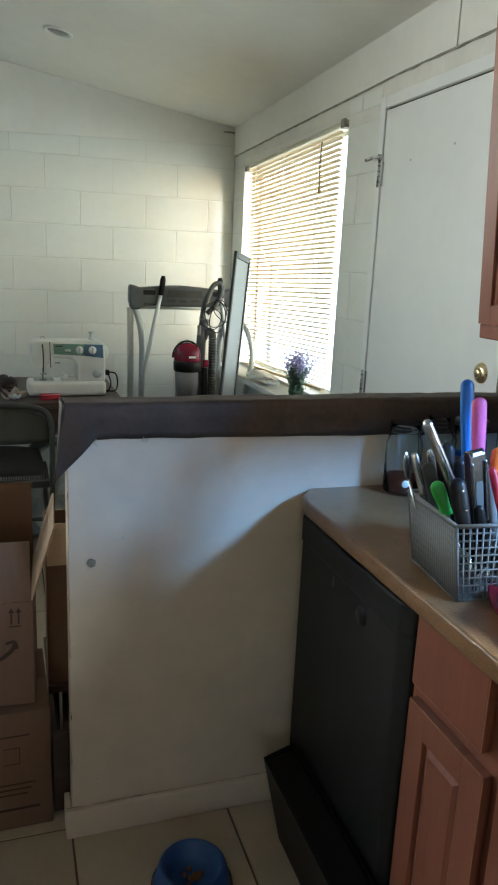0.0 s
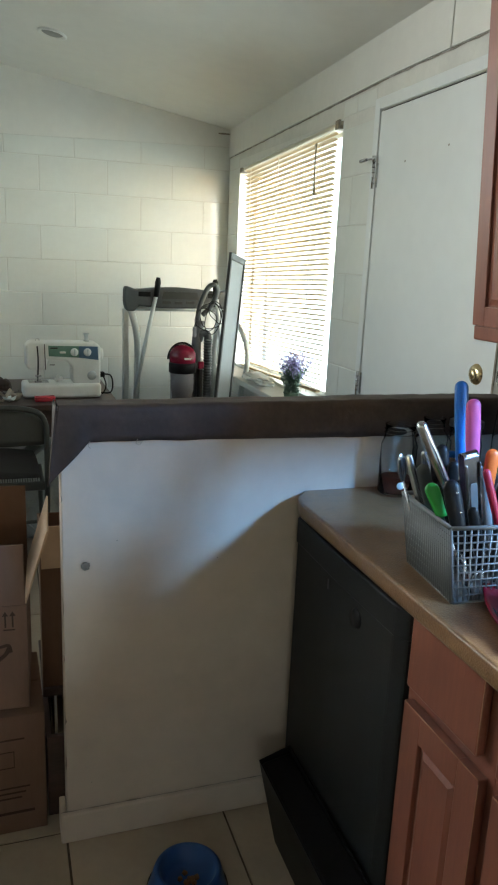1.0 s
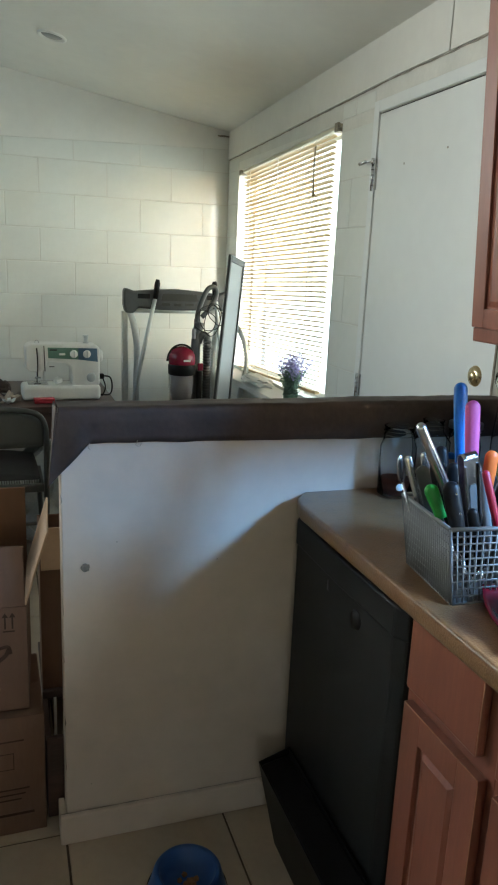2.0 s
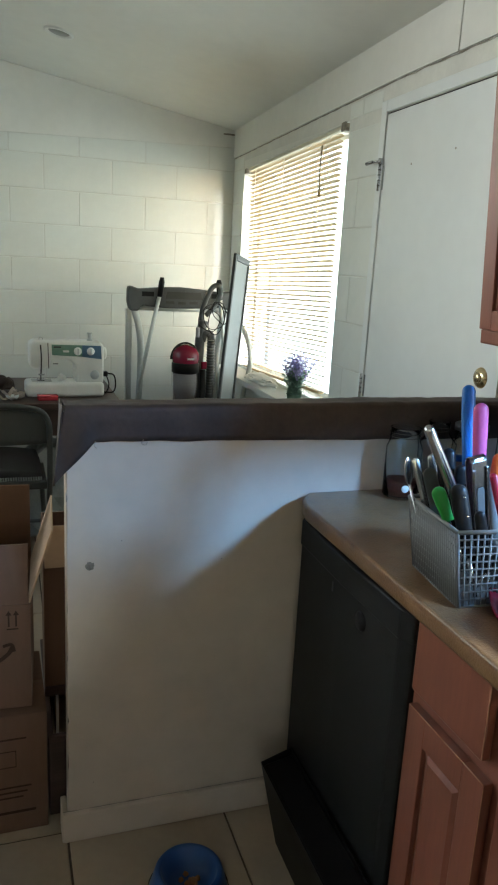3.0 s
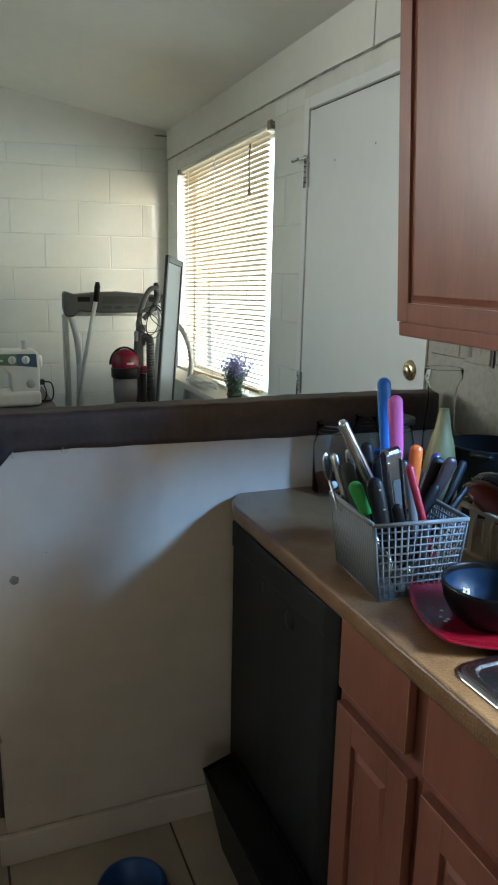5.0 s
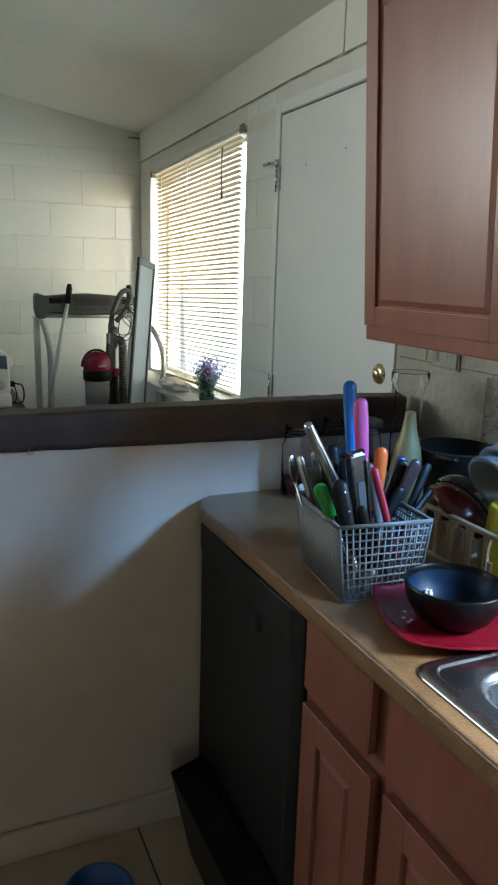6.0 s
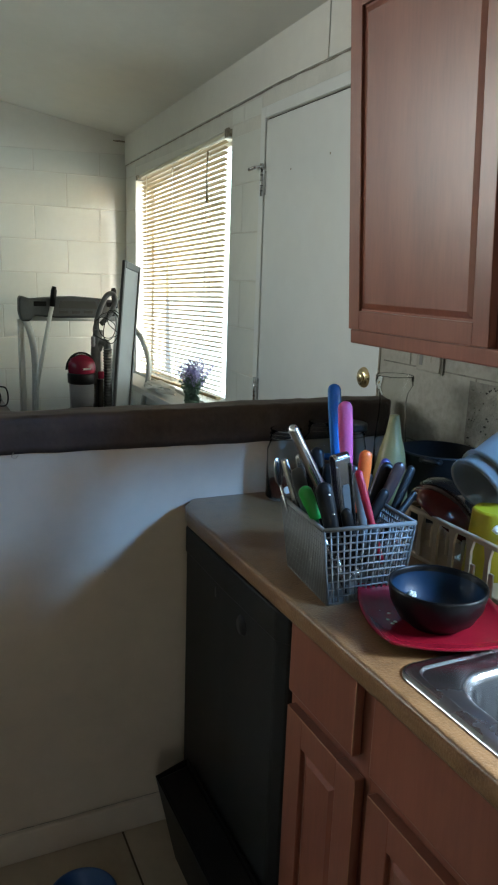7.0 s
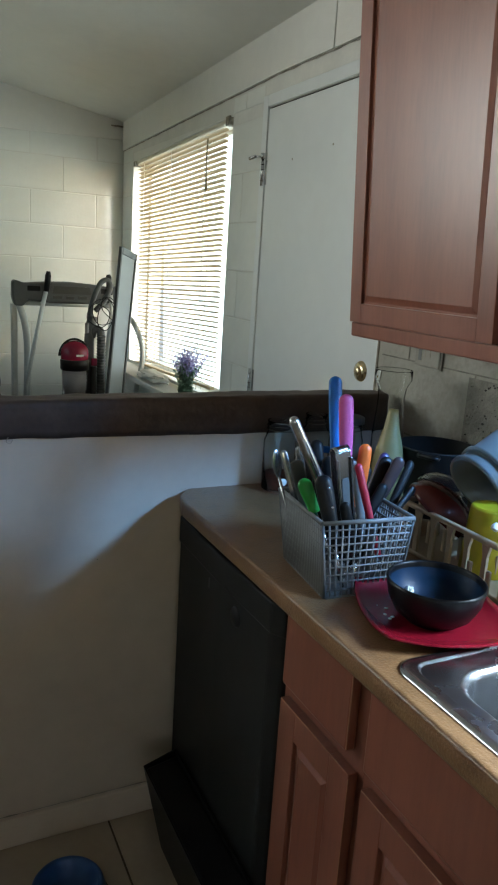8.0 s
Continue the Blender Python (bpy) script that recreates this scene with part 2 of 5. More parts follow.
def b_prism(poly, lo, hi, axis="z", bev=0.0):
    """A prism over a polygon given in the two other axes."""
    bm = bmesh.new()
    at = {"z": lambda a, b, c: (a, b, c), "y": lambda a, b, c: (a, c, b), "x": lambda a, b, c: (c, a, b)}[axis]
    v0 = [bm.verts.new(at(a, b, lo)) for a, b in poly]
    v1 = [bm.verts.new(at(a, b, hi)) for a, b in poly]
    bm.faces.new(v0)
    bm.faces.new(v1)
    for i in range(len(poly)):
        j = (i + 1) % len(poly)
        bm.faces.new((v0[i], v0[j], v1[j], v1[i]))
    bmesh.ops.recalc_face_normals(bm, faces=bm.faces)
    if bev:
        bmesh.ops.bevel(bm, geom=bm.edges, offset=bev, segments=2, affect="EDGES", profile=0.5)
    return bm


def b_sheet(fn, nu, nv, thick=0.0):
    """A grid sheet fn(u, v), thickened."""
    bm = bmesh.new()
    g = [[bm.verts.new(fn(i / nu, j / nv)) for j in range(nv + 1)] for i in range(nu + 1)]
    for i in range(nu):
        for j in range(nv):
            bm.faces.new((g[i][j], g[i + 1][j], g[i + 1][j + 1], g[i][j + 1]))
    bmesh.ops.recalc_face_normals(bm, faces=bm.faces)
    if thick:
        bmesh.ops.solidify(bm, geom=bm.faces, thickness=thick)
    return smooth(bm)


def mesh_of(name, bm, material):
    me = bpy.data.meshes.new(name)
    bm.to_mesh(me)
    bm.free()
    me.materials.append(material)
    return me


def part(name, bm, material, parent=None, label=""):
    ob = new(name, mesh_of(name, bm, material))
    ob.parent = parent
    if label:
        ob["label"] = label
    return ob


def thing(name, label, category, m=None, group=""):
    ob = new(name)
    ob.empty_display_size = 0.05
    if m is not None:
        ob.matrix_basis = m
    return tagged(ob, label, category, group)


def structure(name, bm, material, label="", category=""):
    return tagged(part(name, bm, material), label, category, kind="structure")


def panel_door(parent, y0, y1, z0, z1, x, t=0.019, stile=0.055, groove=0.008):
    """A raised-panel cabinet door that faces -x; its front lies at x."""
    door_ = part("door", b_box(x + groove, x + t, y0 + 0.002, y1 - 0.002, z0 + 0.002, z1 - 0.002), M_WOOD, parent)
    for a in (y0, y1 - stile):
        part("door_stile", b_box(x, x + t - 0.001, a, a + stile, z0, z1, 0.0016), M_WOOD, door_)
    for a in (z0, z1 - stile):
        part("door_rail", b_box(x + 0.0001, x + t - 0.001, y0 + stile, y1 - stile, a, a + stile, 0.0006), M_WOOD, door_)
    a, b, c, d = y0 + stile + 0.005, y1 - stile - 0.005, z0 + stile + 0.005, z1 - stile - 0.005
    bm = bmesh.new()
    e = 0.013
    lo = [bm.verts.new((x + groove - 0.0002, p, q)) for p, q in ((a, c), (b, c), (b, d), (a, d))]
    hi = [bm.verts.new((x + 0.002, p, q)) for p, q in ((a + e, c + e), (b - e, c + e), (b - e, d - e), (a + e, d - e))]
    bm.faces.new(hi)
    for i in range(4):
        j = (i + 1) % 4
        bm.faces.new((lo[i], lo[j], hi[j], hi[i]))
    bmesh.ops.recalc_face_normals(bm, faces=bm.faces)
    part("raised_panel", bm, M_WOOD, door_)
    return door_


# ---- the large structure ----
WX, KX, BY, PY = 1.352, 1.26, 5.055, 1.895     # window wall, kitchen wall, back wall, half wall
WIN = (3.360, 4.83, 0.80, 2.062)                # y0 y1 z0 z1
DOOR = (2.10, 3.02, 0.0, 2.04)
KWIN = (0.40, 1.19, 1.10, 1.60)
SWIN = (2.45, 4.75, 1.45, 2.45)


def ceil_z(x, y):
    return 2.29 - 0.165 * (x - WX) - 0.025 * (y - 4)


def b_ceiling():
    bm = bmesh.new()
    c = [(LX - 0.2, RY - 0.2), (WX + 0.25, RY - 0.2), (WX + 0.25, BY + 0.2), (LX - 0.2, BY + 0.2)]
    lo = [bm.verts.new((x, y, ceil_z(x, y))) for x, y in c]
    hi = [bm.verts.new((x, y, ceil_z(x, y) + 0.15)) for x, y in c]
    bm.faces.new(lo)
    bm.faces.new(hi)
    for i in range(4):
        j = (i + 1) % 4
        bm.faces.new((lo[i], lo[j], hi[j], hi[i]))
    bmesh.ops.recalc_face_normals(bm, faces=bm.faces)
    return bm


structure("ceiling", b_ceiling(), M_CEIL, "cream painted sloping plaster ceiling", "ceiling")
structure("ground", b_box(-40, 60, -50, 50, -0.4, -0.2), mat("dry_ground", (0.50, 0.47, 0.42), 0.9, var=0.15, scale=0.6), "pale dry ground outside the house", "ground")
floor = structure("floor", b_box(LX - 0.2, WX + 0.2, RY - 0.2, BY + 0.2, -0.2, -0.004), M_GROUT, "beige square floor tiles with dark grout", "floor")

TOP = 3.1
wall_back = structure("wall_back", b_box(LX - 0.2, WX + 0.2, BY + 0.0014, BY + 0.2, -0.1, TOP), M_MORTAR, "cream painted concrete block wall", "wall")


def b_wall_x(x0, x1, y0, y1, z0, z1, hole):
    a, b, c, d = hole
    return b_join(b_box(x0, x1, y0, a, z0, z1), b_box(x0, x1, b, y1, z0, z1), b_box(x0, x1, a, b, d, z1), *([b_box(x0, x1, a, b, z0, c)] if c > z0 + 0.01 else []))


wall_right = structure("wall_right", b_join(b_wall_x(WX + 0.0012, WX + 0.2, 3.2, BY, -0.1, TOP, WIN), b_wall_x(WX + 0.0012, WX + 0.2, 2.02, 3.2, -0.1, TOP, (2.10, 3.02, -0.1, 2.04))), M_MORTAR, "white painted concrete block wall with window and door", "wall")
wall_kitchen = structure("wall_kitchen", b_wall_x(KX, WX + 0.2, RY, 2.018, -0.1, TOP, KWIN), M_DIRTY_SHADE, "stained pale kitchen wall with patchy plaster, darkened for cabinet shade", "wall")
wall_left = structure("wall_left", b_wall_x(LX - 0.2, LX, RY, BY, -0.1, TOP, SWIN), M_WALL, "white painted wall", "wall")
wall_rear = structure("wall_rear", put(b_wall_x(-0.2, 0, -WX - 0.2, 0.2 - LX, -0.1, TOP, (0.25, 1.35, 1.05, 1.95)), pose(0, RY, 0, 0, 0, 90)), M_WALL, "white painted wall", "wall")

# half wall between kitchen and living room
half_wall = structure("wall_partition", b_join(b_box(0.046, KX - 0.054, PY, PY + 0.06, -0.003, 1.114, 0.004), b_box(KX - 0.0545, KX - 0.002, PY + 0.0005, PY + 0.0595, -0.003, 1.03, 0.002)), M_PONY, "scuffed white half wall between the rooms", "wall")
spot = b_prism([(r * math.cos(a), r * math.sin(a)) for a, r in ((0.35 * k, 0.0105 + 0.004 * noise.noise(Vector((k * 0.8, 2, 0)))) for k in range(18))], 0, 0.0014, "z")
part("filler_spot", put(spot, pose(0.099, PY + 0.0002, 0.742, 90)), M_STAIN, half_wall, "grey filled hole")
for px, pz in ((0.172, 0.80), (0.418, 0.735), (0.108, 0.155)):
    part("nail_hole", put(b_lathe([(0, 0.001), (0.0014, 0.0008), (0.0016, 0)], 10), pose(px, PY - 0.0002, pz, 90)), M_TRIM, half_wall)
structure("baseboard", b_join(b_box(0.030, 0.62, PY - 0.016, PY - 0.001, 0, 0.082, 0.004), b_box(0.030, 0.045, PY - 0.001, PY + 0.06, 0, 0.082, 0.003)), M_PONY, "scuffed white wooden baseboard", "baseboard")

part("caulk_line", b_tube([(0.032 + k * 0.0145, PY - 0.003, 0.0825 + 0.0012 * noise.noise(Vector((k * 0.7, 1, 0)))) for k in range(40)], [max(0.0004, 0.0009 + 0.0022 * noise.noise(Vector((k * 0.45, 4, 0)))) for k in range(40)], 6), M_TRIM, half_wall, "dirty caulk line")
for k, (cz, ch) in enumerate(((0.20, 0.05), (0.33, 0.03), (0.62, 0.05), (0.90, 0.025), (0.50, 0.02))):
    part("chipped_paint", b_prism([(0.0462, cz), (0.0485 + 0.001 * (k % 2), cz + ch * 0.3), (0.0475, cz + ch * 0.7), (0.0462, cz + ch)], PY - 0.0006, PY + 0.004, "y"), M_STAIN, half_wall, "chipped paint on the edge")

# upper band of the walls, proud of the blocks, with a stained joint
UP = 2.15


def joint_back(x):
    return 2.122 + 0.030 * x


def joint_right(y):
    return UP - 0.024 * max(0.0, y - 2.9)


part("upper_band", b_prism([(LX, joint_back(LX)), (WX, joint_back(WX)), (WX, TOP - 0.01), (LX, TOP - 0.01)], BY - 0.004, BY + 0.003, "y"), M_WALL, wall_back)
part("joint_line", b_tube([(LX + 0.0372 * k, BY - 0.0015, joint_back(LX + 0.0372 * k) - 0.003 + 0.002 * noise.noise(Vector((k * 0.3, 5, 1)))) for k in range(101)], [0.0022 + 0.0016 * noise.noise(Vector((k * 0.6, 3, 0))) for k in range(101)], 6), M_MORTAR, wall_back)
part("upper_band", b_prism([(2.56, UP), (2.9, UP), (BY - 0.006, joint_right(BY)), (BY - 0.006, TOP - 0.01), (2.56, TOP - 0.01)], WX - 0.008, WX + 0.003, "x"), M_WALL, wall_right)
part("upper_band", b_box(WX - 0.008, WX + 0.003, 2.02, 2.553, UP, TOP - 0.01, 0.002), M_WALL, wall_right)
part("joint_line", b_tube([(WX - 0.001, 2.02 + k * 0.0303, joint_right(2.02 + k * 0.0303) - 0.004 + 0.003 * noise.noise(Vector((k * 0.35, 0, 2)))) for k in range(101)], [0.0022 + 0.0022 * noise.noise(Vector((k * 0.5, 7, 0))) for k in range(101)], 6), M_TRIM, wall_right)
part("chipped_corner", b_prism([(1.265, 5.035), (1.30, 5.02), (1.34, 5.03), (1.345, 5.049), (1.28, 5.049)], 2.232, 2.238, "z"), M_STAIN, wall_back)

part("corner_strip", b_box(KX - 0.003, KX + 0.04, 2.0185, 2.026, 0.9, 2.2, 0.001), M_STAIN, wall_kitchen, "dark edge strip")

# door
door = tagged(thing("door_1", "closed plain white door in a painted frame", "door"), kind="structure")
part("door_leaf", b_box(WX - 0.001, WX + 0.044, DOOR[0] + 0.004, DOOR[1] - 0.004, 0.008, DOOR[3] - 0.006, 0.003), M_DOOR, door)
# dark strip filling the gap above the leaf, in place of its shade
part("top_gap_shade", b_box(WX + 0.008, WX + 0.03, 2.106, 3.014, 2.0345, 2.0395), M_INK_GAP, door)
part("door_frame", b_join(b_box(WX - 0.006, WX + 0.004, 3.02, 3.062, 0, 2.085, 0.003), b_box(WX - 0.006, WX + 0.004, 2.03, 3.02, 2.042, 2.085, 0.003), b_box(WX - 0.006, WX + 0.004, 2.03, 2.098, 0, 2.042, 0.003)), M_DOOR, door)
for hz in (1.80, 0.975):
    hinge = part("hinge", b_join(b_tube([(WX - 0.016, 3.016, hz - 0.05), (WX - 0.016, 3.016, hz + 0.05)], 0.0052, 10), b_box(WX - 0.0035, WX - 0.0005, 3.004, 3.0155, hz - 0.045, hz + 0.045)), M_STEEL, door, "steel hinge")
    for k in range(4):
        part("knuckle_line", b_tube([(WX - 0.016, 3.016, hz - 0.031 + 0.02 * k), (WX - 0.016, 3.016, hz - 0.029 + 0.02 * k)], 0.0064, 10), M_INK_GAP, hinge)
part("hinge_stop", b_join(b_tube([(WX - 0.016, 3.016, 1.862), (WX - 0.030, 3.075, 1.862)], 0.004, 8), b_tube([(WX - 0.016, 3.016, 1.850), (WX - 0.016, 3.016, 1.872)], 0.008, 10), b_tube([(WX - 0.027, 3.06, 1.862), (WX - 0.033, 3.10, 1.858)], 0.007, 10)), M_STEEL, door, "metal door stop on the hinge")
rose = part("rosette", put(b_lathe([(0, 0.012), (0.012, 0.012), (0.030, 0.007), (0.034, 0.0)], 28), pose(WX - 0.0008, 2.232, 1.132, 0, -90) @ Matrix.Diagonal((1.0, 1.0, 1, 1))), M_BRASS, door, "brass knob")
part("knob", put(b_lathe([(0.008, 0.0), (0.009, 0.008), (0.015, 0.013), (0.0175, 0.020), (0.015, 0.027), (0.008, 0.030), (0, 0.031)], 24), pose(WX - 0.004, 2.232, 1.132, 0, -90) @ Matrix.Diagonal((0.95, 0.95, 0.55, 1))), M_BRASS, rose)
for sy, sz in ((2.80, 1.83), (2.52, 1.85)):
    part("screw_hole", put(b_lathe([(0, 0.001), (0.004, 0.0008), (0.0042, 0)], 10), pose(WX - 0.0008, sy, sz, 0, -90)), M_TRIM, door)


# windows
def window(name, x, hole, label, bar=True):
    a, b, c, d = hole
    w = tagged(thing(name, label, "window"), kind="structure")
    f = 0.03
    part("window_frame", b_join(b_box(x, x + 0.05, a, a + f, c, d, 0.003), b_box(x, x + 0.05, b - f, b, c, d, 0.003), b_box(x, x + 0.05, a + f, b - f, c, c + f, 0.003), b_box(x, x + 0.05, a + f, b - f, d - f, d, 0.003), *([b_box(x + 0.004, x + 0.046, (a + b) / 2 - 0.02, (a + b) / 2 + 0.02, c + f, d - f, 0.003)] if bar else [])), M_WHITEP, w)
    for p, q in (((a + f, (a + b) / 2 - 0.02), ((a + b) / 2 + 0.02, b - f)) if bar else ((a + f, b - f),)):
        pane = part("pane", b_box(x + 0.022, x + 0.027, p, q, c + f, d - f), M_PANE, w)
        pane.visible_shadow = name not in ("window_1", "window_2")
    return w


part("lintel", b_prism([(WIN[0], 2.0615), (WIN[1], 2.0615), (WIN[1], 2.006), (WIN[0], 2.0600)], WX + 0.0006, WX + 0.199, "x"), M_WALL, wall_right)
win1 = window("window_1", WX + 0.11, WIN, "white framed window behind cream blinds", False)
part("window_sill", b_box(WX - 0.15, WX + 0.11, WIN[0] - 0.03, WIN[1] + 0.02, WIN[2] - 0.035, WIN[2] - 0.002, 0.005), M_WALL, win1)
window("window_2", KX + 0.12, KWIN, "kitchen window over the sink")
window("window_3", LX - 0.12, SWIN, "window in the far side wall")
# unseen opening, added to hold the warm fill lamp
w4 = window("window_4", -0.12, (0.25, 1.35, 1.05, 1.95), "unseen window added in the wall behind for the fill lamp")
w4.matrix_basis = pose(0, RY, 0, 0, 0, 90)

# ---- the living room ----
blind = thing("window_blind", "cream horizontal slat blind, lowered, with sunlight behind", "blind", pose(WX + 0.020, 4.11, 0))
Y0, Y1 = 3.488 - 4.11, 4.748 - 4.11
SAG = Matrix.Translation((0, 0, 0.008)) @ pose(0, 0, 2.0, -2.1) @ Matrix.Translation((0, 0, -2.0))
part("headrail", put(b_box(-0.016, 0.016, Y0 - 0.08, Y1 + 0.02, 2.009, 2.024, 0.003), SAG), M_CORD, blind)
part("end_bracket", put(b_box(-0.030, 0.016, Y0 - 0.104, Y0 - 0.066, 1.992, 2.030, 0.003), SAG), M_STAIN, blind, "dull metal end bracket")
part("end_bracket", put(b_box(-0.030, 0.016, Y1 + 0.02, Y1 + 0.05, 1.996, 2.026, 0.003), SAG), M_STAIN, blind, "dull metal end bracket")


def b_slat():
    c = [(-0.0142, 0), (-0.007, 0.0036), (0, 0.0048), (0.007, 0.0036), (0.0142, 0)]
    bm = bmesh.new()
    rows = []
    for y in (Y0, Y1):
        rows.append([bm.verts.new((x, y, z)) for x, z in c] + [bm.verts.new((x, y, z - 0.0012)) for x, z in reversed(c)])
    n = len(rows[0])
    for i in range(n):
        bm.faces.new((rows[0][i], rows[0][(i + 1) % n], rows[1][(i + 1) % n], rows[1][i]))
    bm.faces.new(rows[0])
    bm.faces.new(rows[1][::-1])
    bmesh.ops.recalc_face_normals(bm, faces=bm.faces)
    return bm


slat_mesh = mesh_of("slat", b_slat(), M_BLIND)
rnd = random.Random(4)
for k in range(49):
    s = new("slat", slat_mesh)
    s.parent = blind
    s.matrix_basis = pose(0, 0, 2.004 - 0.02375 * k, rnd.uniform(-0.12, 0.12) - 2.1, 15 + rnd.uniform(-2, 2), 0)
part("bottom_rail", put(b_box(-0.013, 0.013, Y0, Y1, 0.826, 0.840, 0.003), pose(0, 0, 0.833, -2.1) @ Matrix.Translation((0, 0, -0.833))), M_BLIND, blind)
for ly in (Y0 + 0.18, 0.05, Y1 - 0.12):
    part("ladder_cord", b_join(b_tube([(-0.0135, ly, 0.82), (-0.0135, ly, 2.0)], 0.0014, 6), b_tube([(0.0135, ly, 0.82), (0.0135, ly, 2.0)], 0.0014, 6)), M_CORD, blind)
part("pull_cord", b_tube(curve([(-0.024, Y0 + 0.14, 2.0), (-0.026, Y0 + 0.145, 1.90), (-0.024, Y0 + 0.14, 1.800)]), [0.0034 + 0.0010 * (1 if k % 3 else -1) for k in range(25)], 6), M_PULL, blind, "twisted tan pull cord")
part("cord_tassel", put(b_lathe([(0, 0.0), (0.008, 0.004), (0.007, 0.02), (0.003, 0.034), (0, 0.035)], 12), pose(-0.024, Y0 + 0.14, 1.770)), M_PULL, blind)

light = thing("ceiling_light", "small round white recessed ceiling light, switched off", "light", pose(0.205, 4.25, ceil_z(0.205, 4.25), 0, 9.4, 0))
part("trim_ring", b_lathe([(0.051, -0.001), (0.062, -0.008), (0.070, -0.006), (0.071, 0.002)], 32), M_WHITEP, light)
part("lens", b_lathe([(0, -0.004), (0.04, -0.004), (0.050, 0.0)], 24), M_BOARD, light, "dull grey lens")

# table with the sewing machine
table = thing("work_table", "dark brown wooden work table", "table", pose(-0.25, 4.25, 0))
part("tabletop", b_box(-0.70, 0.72, -0.40, 0.40, 0.712, 0.74, 0.004), M_TABLE, table)
part("apron", b_join(b_box(-0.66, 0.68, -0.37, -0.35, 0.575, 0.712, 0.002), b_box(-0.66, 0.68, 0.35, 0.37, 0.575, 0.712, 0.002), b_box(0.66, 0.68, -0.35, 0.35, 0.575, 0.712, 0.002), b_box(-0.66, -0.64, -0.35, 0.35, 0.575, 0.712, 0.002)), M_TABLE, table)
for lx in (-0.65, 0.64):
    for ly in (-0.34, 0.34):
        part("leg", b_box(lx - 0.025, lx + 0.025, ly - 0.025, ly + 0.025, 0, 0.712, 0.004), M_TABLE, table)

sew = thing("sewing_machine", "white sewing machine with a green and blue control panel", "sewing machine", pose(0.205, 4.10, 0.741, 0, 0, 2) @ Matrix.Diagonal((0.98, 1, 1.0, 1)))
part("base", b_box(-0.197, 0.197, -0.085, 0.085, 0, 0.074, 0.018, 4), M_WHITEP, sew)
part("column", b_prism([(0.053, 0.070), (0.195, 0.070), (0.196, 0.258), (0.176, 0.279), (-0.155, 0.281), (-0.176, 0.264), (-0.178, 0.160), (-0.160, 0.142), (-0.098, 0.142), (-0.078, 0.162), (-0.070, 0.192), (0.022, 0.186), (0.050, 0.160)], -0.065, 0.065, "y", 0.009), M_WHITEP, sew)
part("control_panel", b_prism([(-0.066, 0.212), (-0.068, 0.264), (0.085, 0.262), (0.085, 0.204)], -0.0685, -0.0652, "y"), M_PANELG, sew, "green control panel")
part("control_panel", b_prism([(0.0852, 0.204), (0.0852, 0.262), (0.180, 0.260), (0.184, 0.192)], -0.0685, -0.0652, "y"), M_PANELB, sew, "blue control panel")
for dx in (0.062, 0.128):
    part("dial", put(b_lathe([(0, 0.013), (0.014, 0.013), (0.018, 0.009), (0.020, 0)], 20), pose(dx, -0.0685, 0.232, 90)), M_WHITEP, sew)
    part("dial_grip", b_box(dx - 0.003, dx + 0.003, -0.089, -0.081, 0.216, 0.248, 0.001), M_SILVER, sew)
part("dial", put(b_lathe([(0, 0.010), (0.012, 0.010), (0.022, 0.006), (0.024, 0)], 20), pose(0.150, -0.065, 0.112, 90)), M_SILVER, sew, "round reverse dial")
part("hand_wheel", put(b_lathe([(0, 0.024), (0.026, 0.022), (0.031, 0.016), (0.031, 0.004), (0.026, 0)], 24), pose(0.1945, 0, 0.215, 0, 90)), M_WHITEP, sew)
part("face_groove", b_tube(curve([(-0.122, -0.068, 0.262), (-0.119, -0.072, 0.20), (-0.121, -0.070, 0.12)]), 0.0035, 8), M_INK_GAP, sew)
part("face_groove", b_tube([(-0.086, -0.066, 0.272), (-0.083, -0.066, 0.145)], 0.002, 8), M_INK_GAP, sew)
part("needle_bar", b_join(b_tube([(-0.118, 0, 0.076), (-0.118, 0, 0.145)], 0.004, 8), b_box(-0.135, -0.10, -0.02, 0.02, 0.0756, 0.081, 0.002), b_tube([(-0.13, -0.01, 0.105), (-0.10, -0.01, 0.105)], 0.004, 8)), M_STEEL, sew, "steel needle and presser foot")
part("stitch_lever", b_box(-0.012, 0.018, -0.074, -0.0686, 0.226, 0.236, 0.002), M_WHITEP, sew)
part("brand_bar", b_box(-0.058, -0.022, -0.0692, -0.0686, 0.249, 0.255), M_INK_GAP, sew)
part("brand_bar", b_box(-0.062, -0.036, -0.0662, -0.0652, 0.166, 0.170), M_INK_GAP, sew)
part("needle_plate", b_box(-0.165, -0.065, -0.04, 0.04, 0.0735, 0.0755, 0.001), M_STEEL, sew)
part("thread_spool", put(b_lathe([(0, 0), (0.013, 0), (0.013, 0.004), (0.009, 0.006), (0.009, 0.030), (0.013, 0.032), (0.013, 0.036), (0, 0.036)], 16), pose(0.132, 0.0, 0.2795) @ Matrix.Diagonal((1.15, 1.15, 1.15, 1))), M_SILVER, sew)
part("thread_guide", b_tube(curve([(-0.125, 0, 0.274), (-0.122, 0, 0.292), (-0.108, 0, 0.290), (-0.106, 0, 0.274)], 10), 0.0016, 6), M_STEEL, sew)
part("plug", b_box(0.196, 0.226, -0.02, 0.02, 0.095, 0.122, 0.006), M_BLACKP, sew)
part("power_cord", b_tube(curve([(0.226, 0, 0.11), (0.26, 0, 0.10), (0.272, 0.01, 0.05), (0.26, 0.02, 0.008), (0.21, 0.04, 0.004)]), 0.004, 8), M_BLACKP, sew)
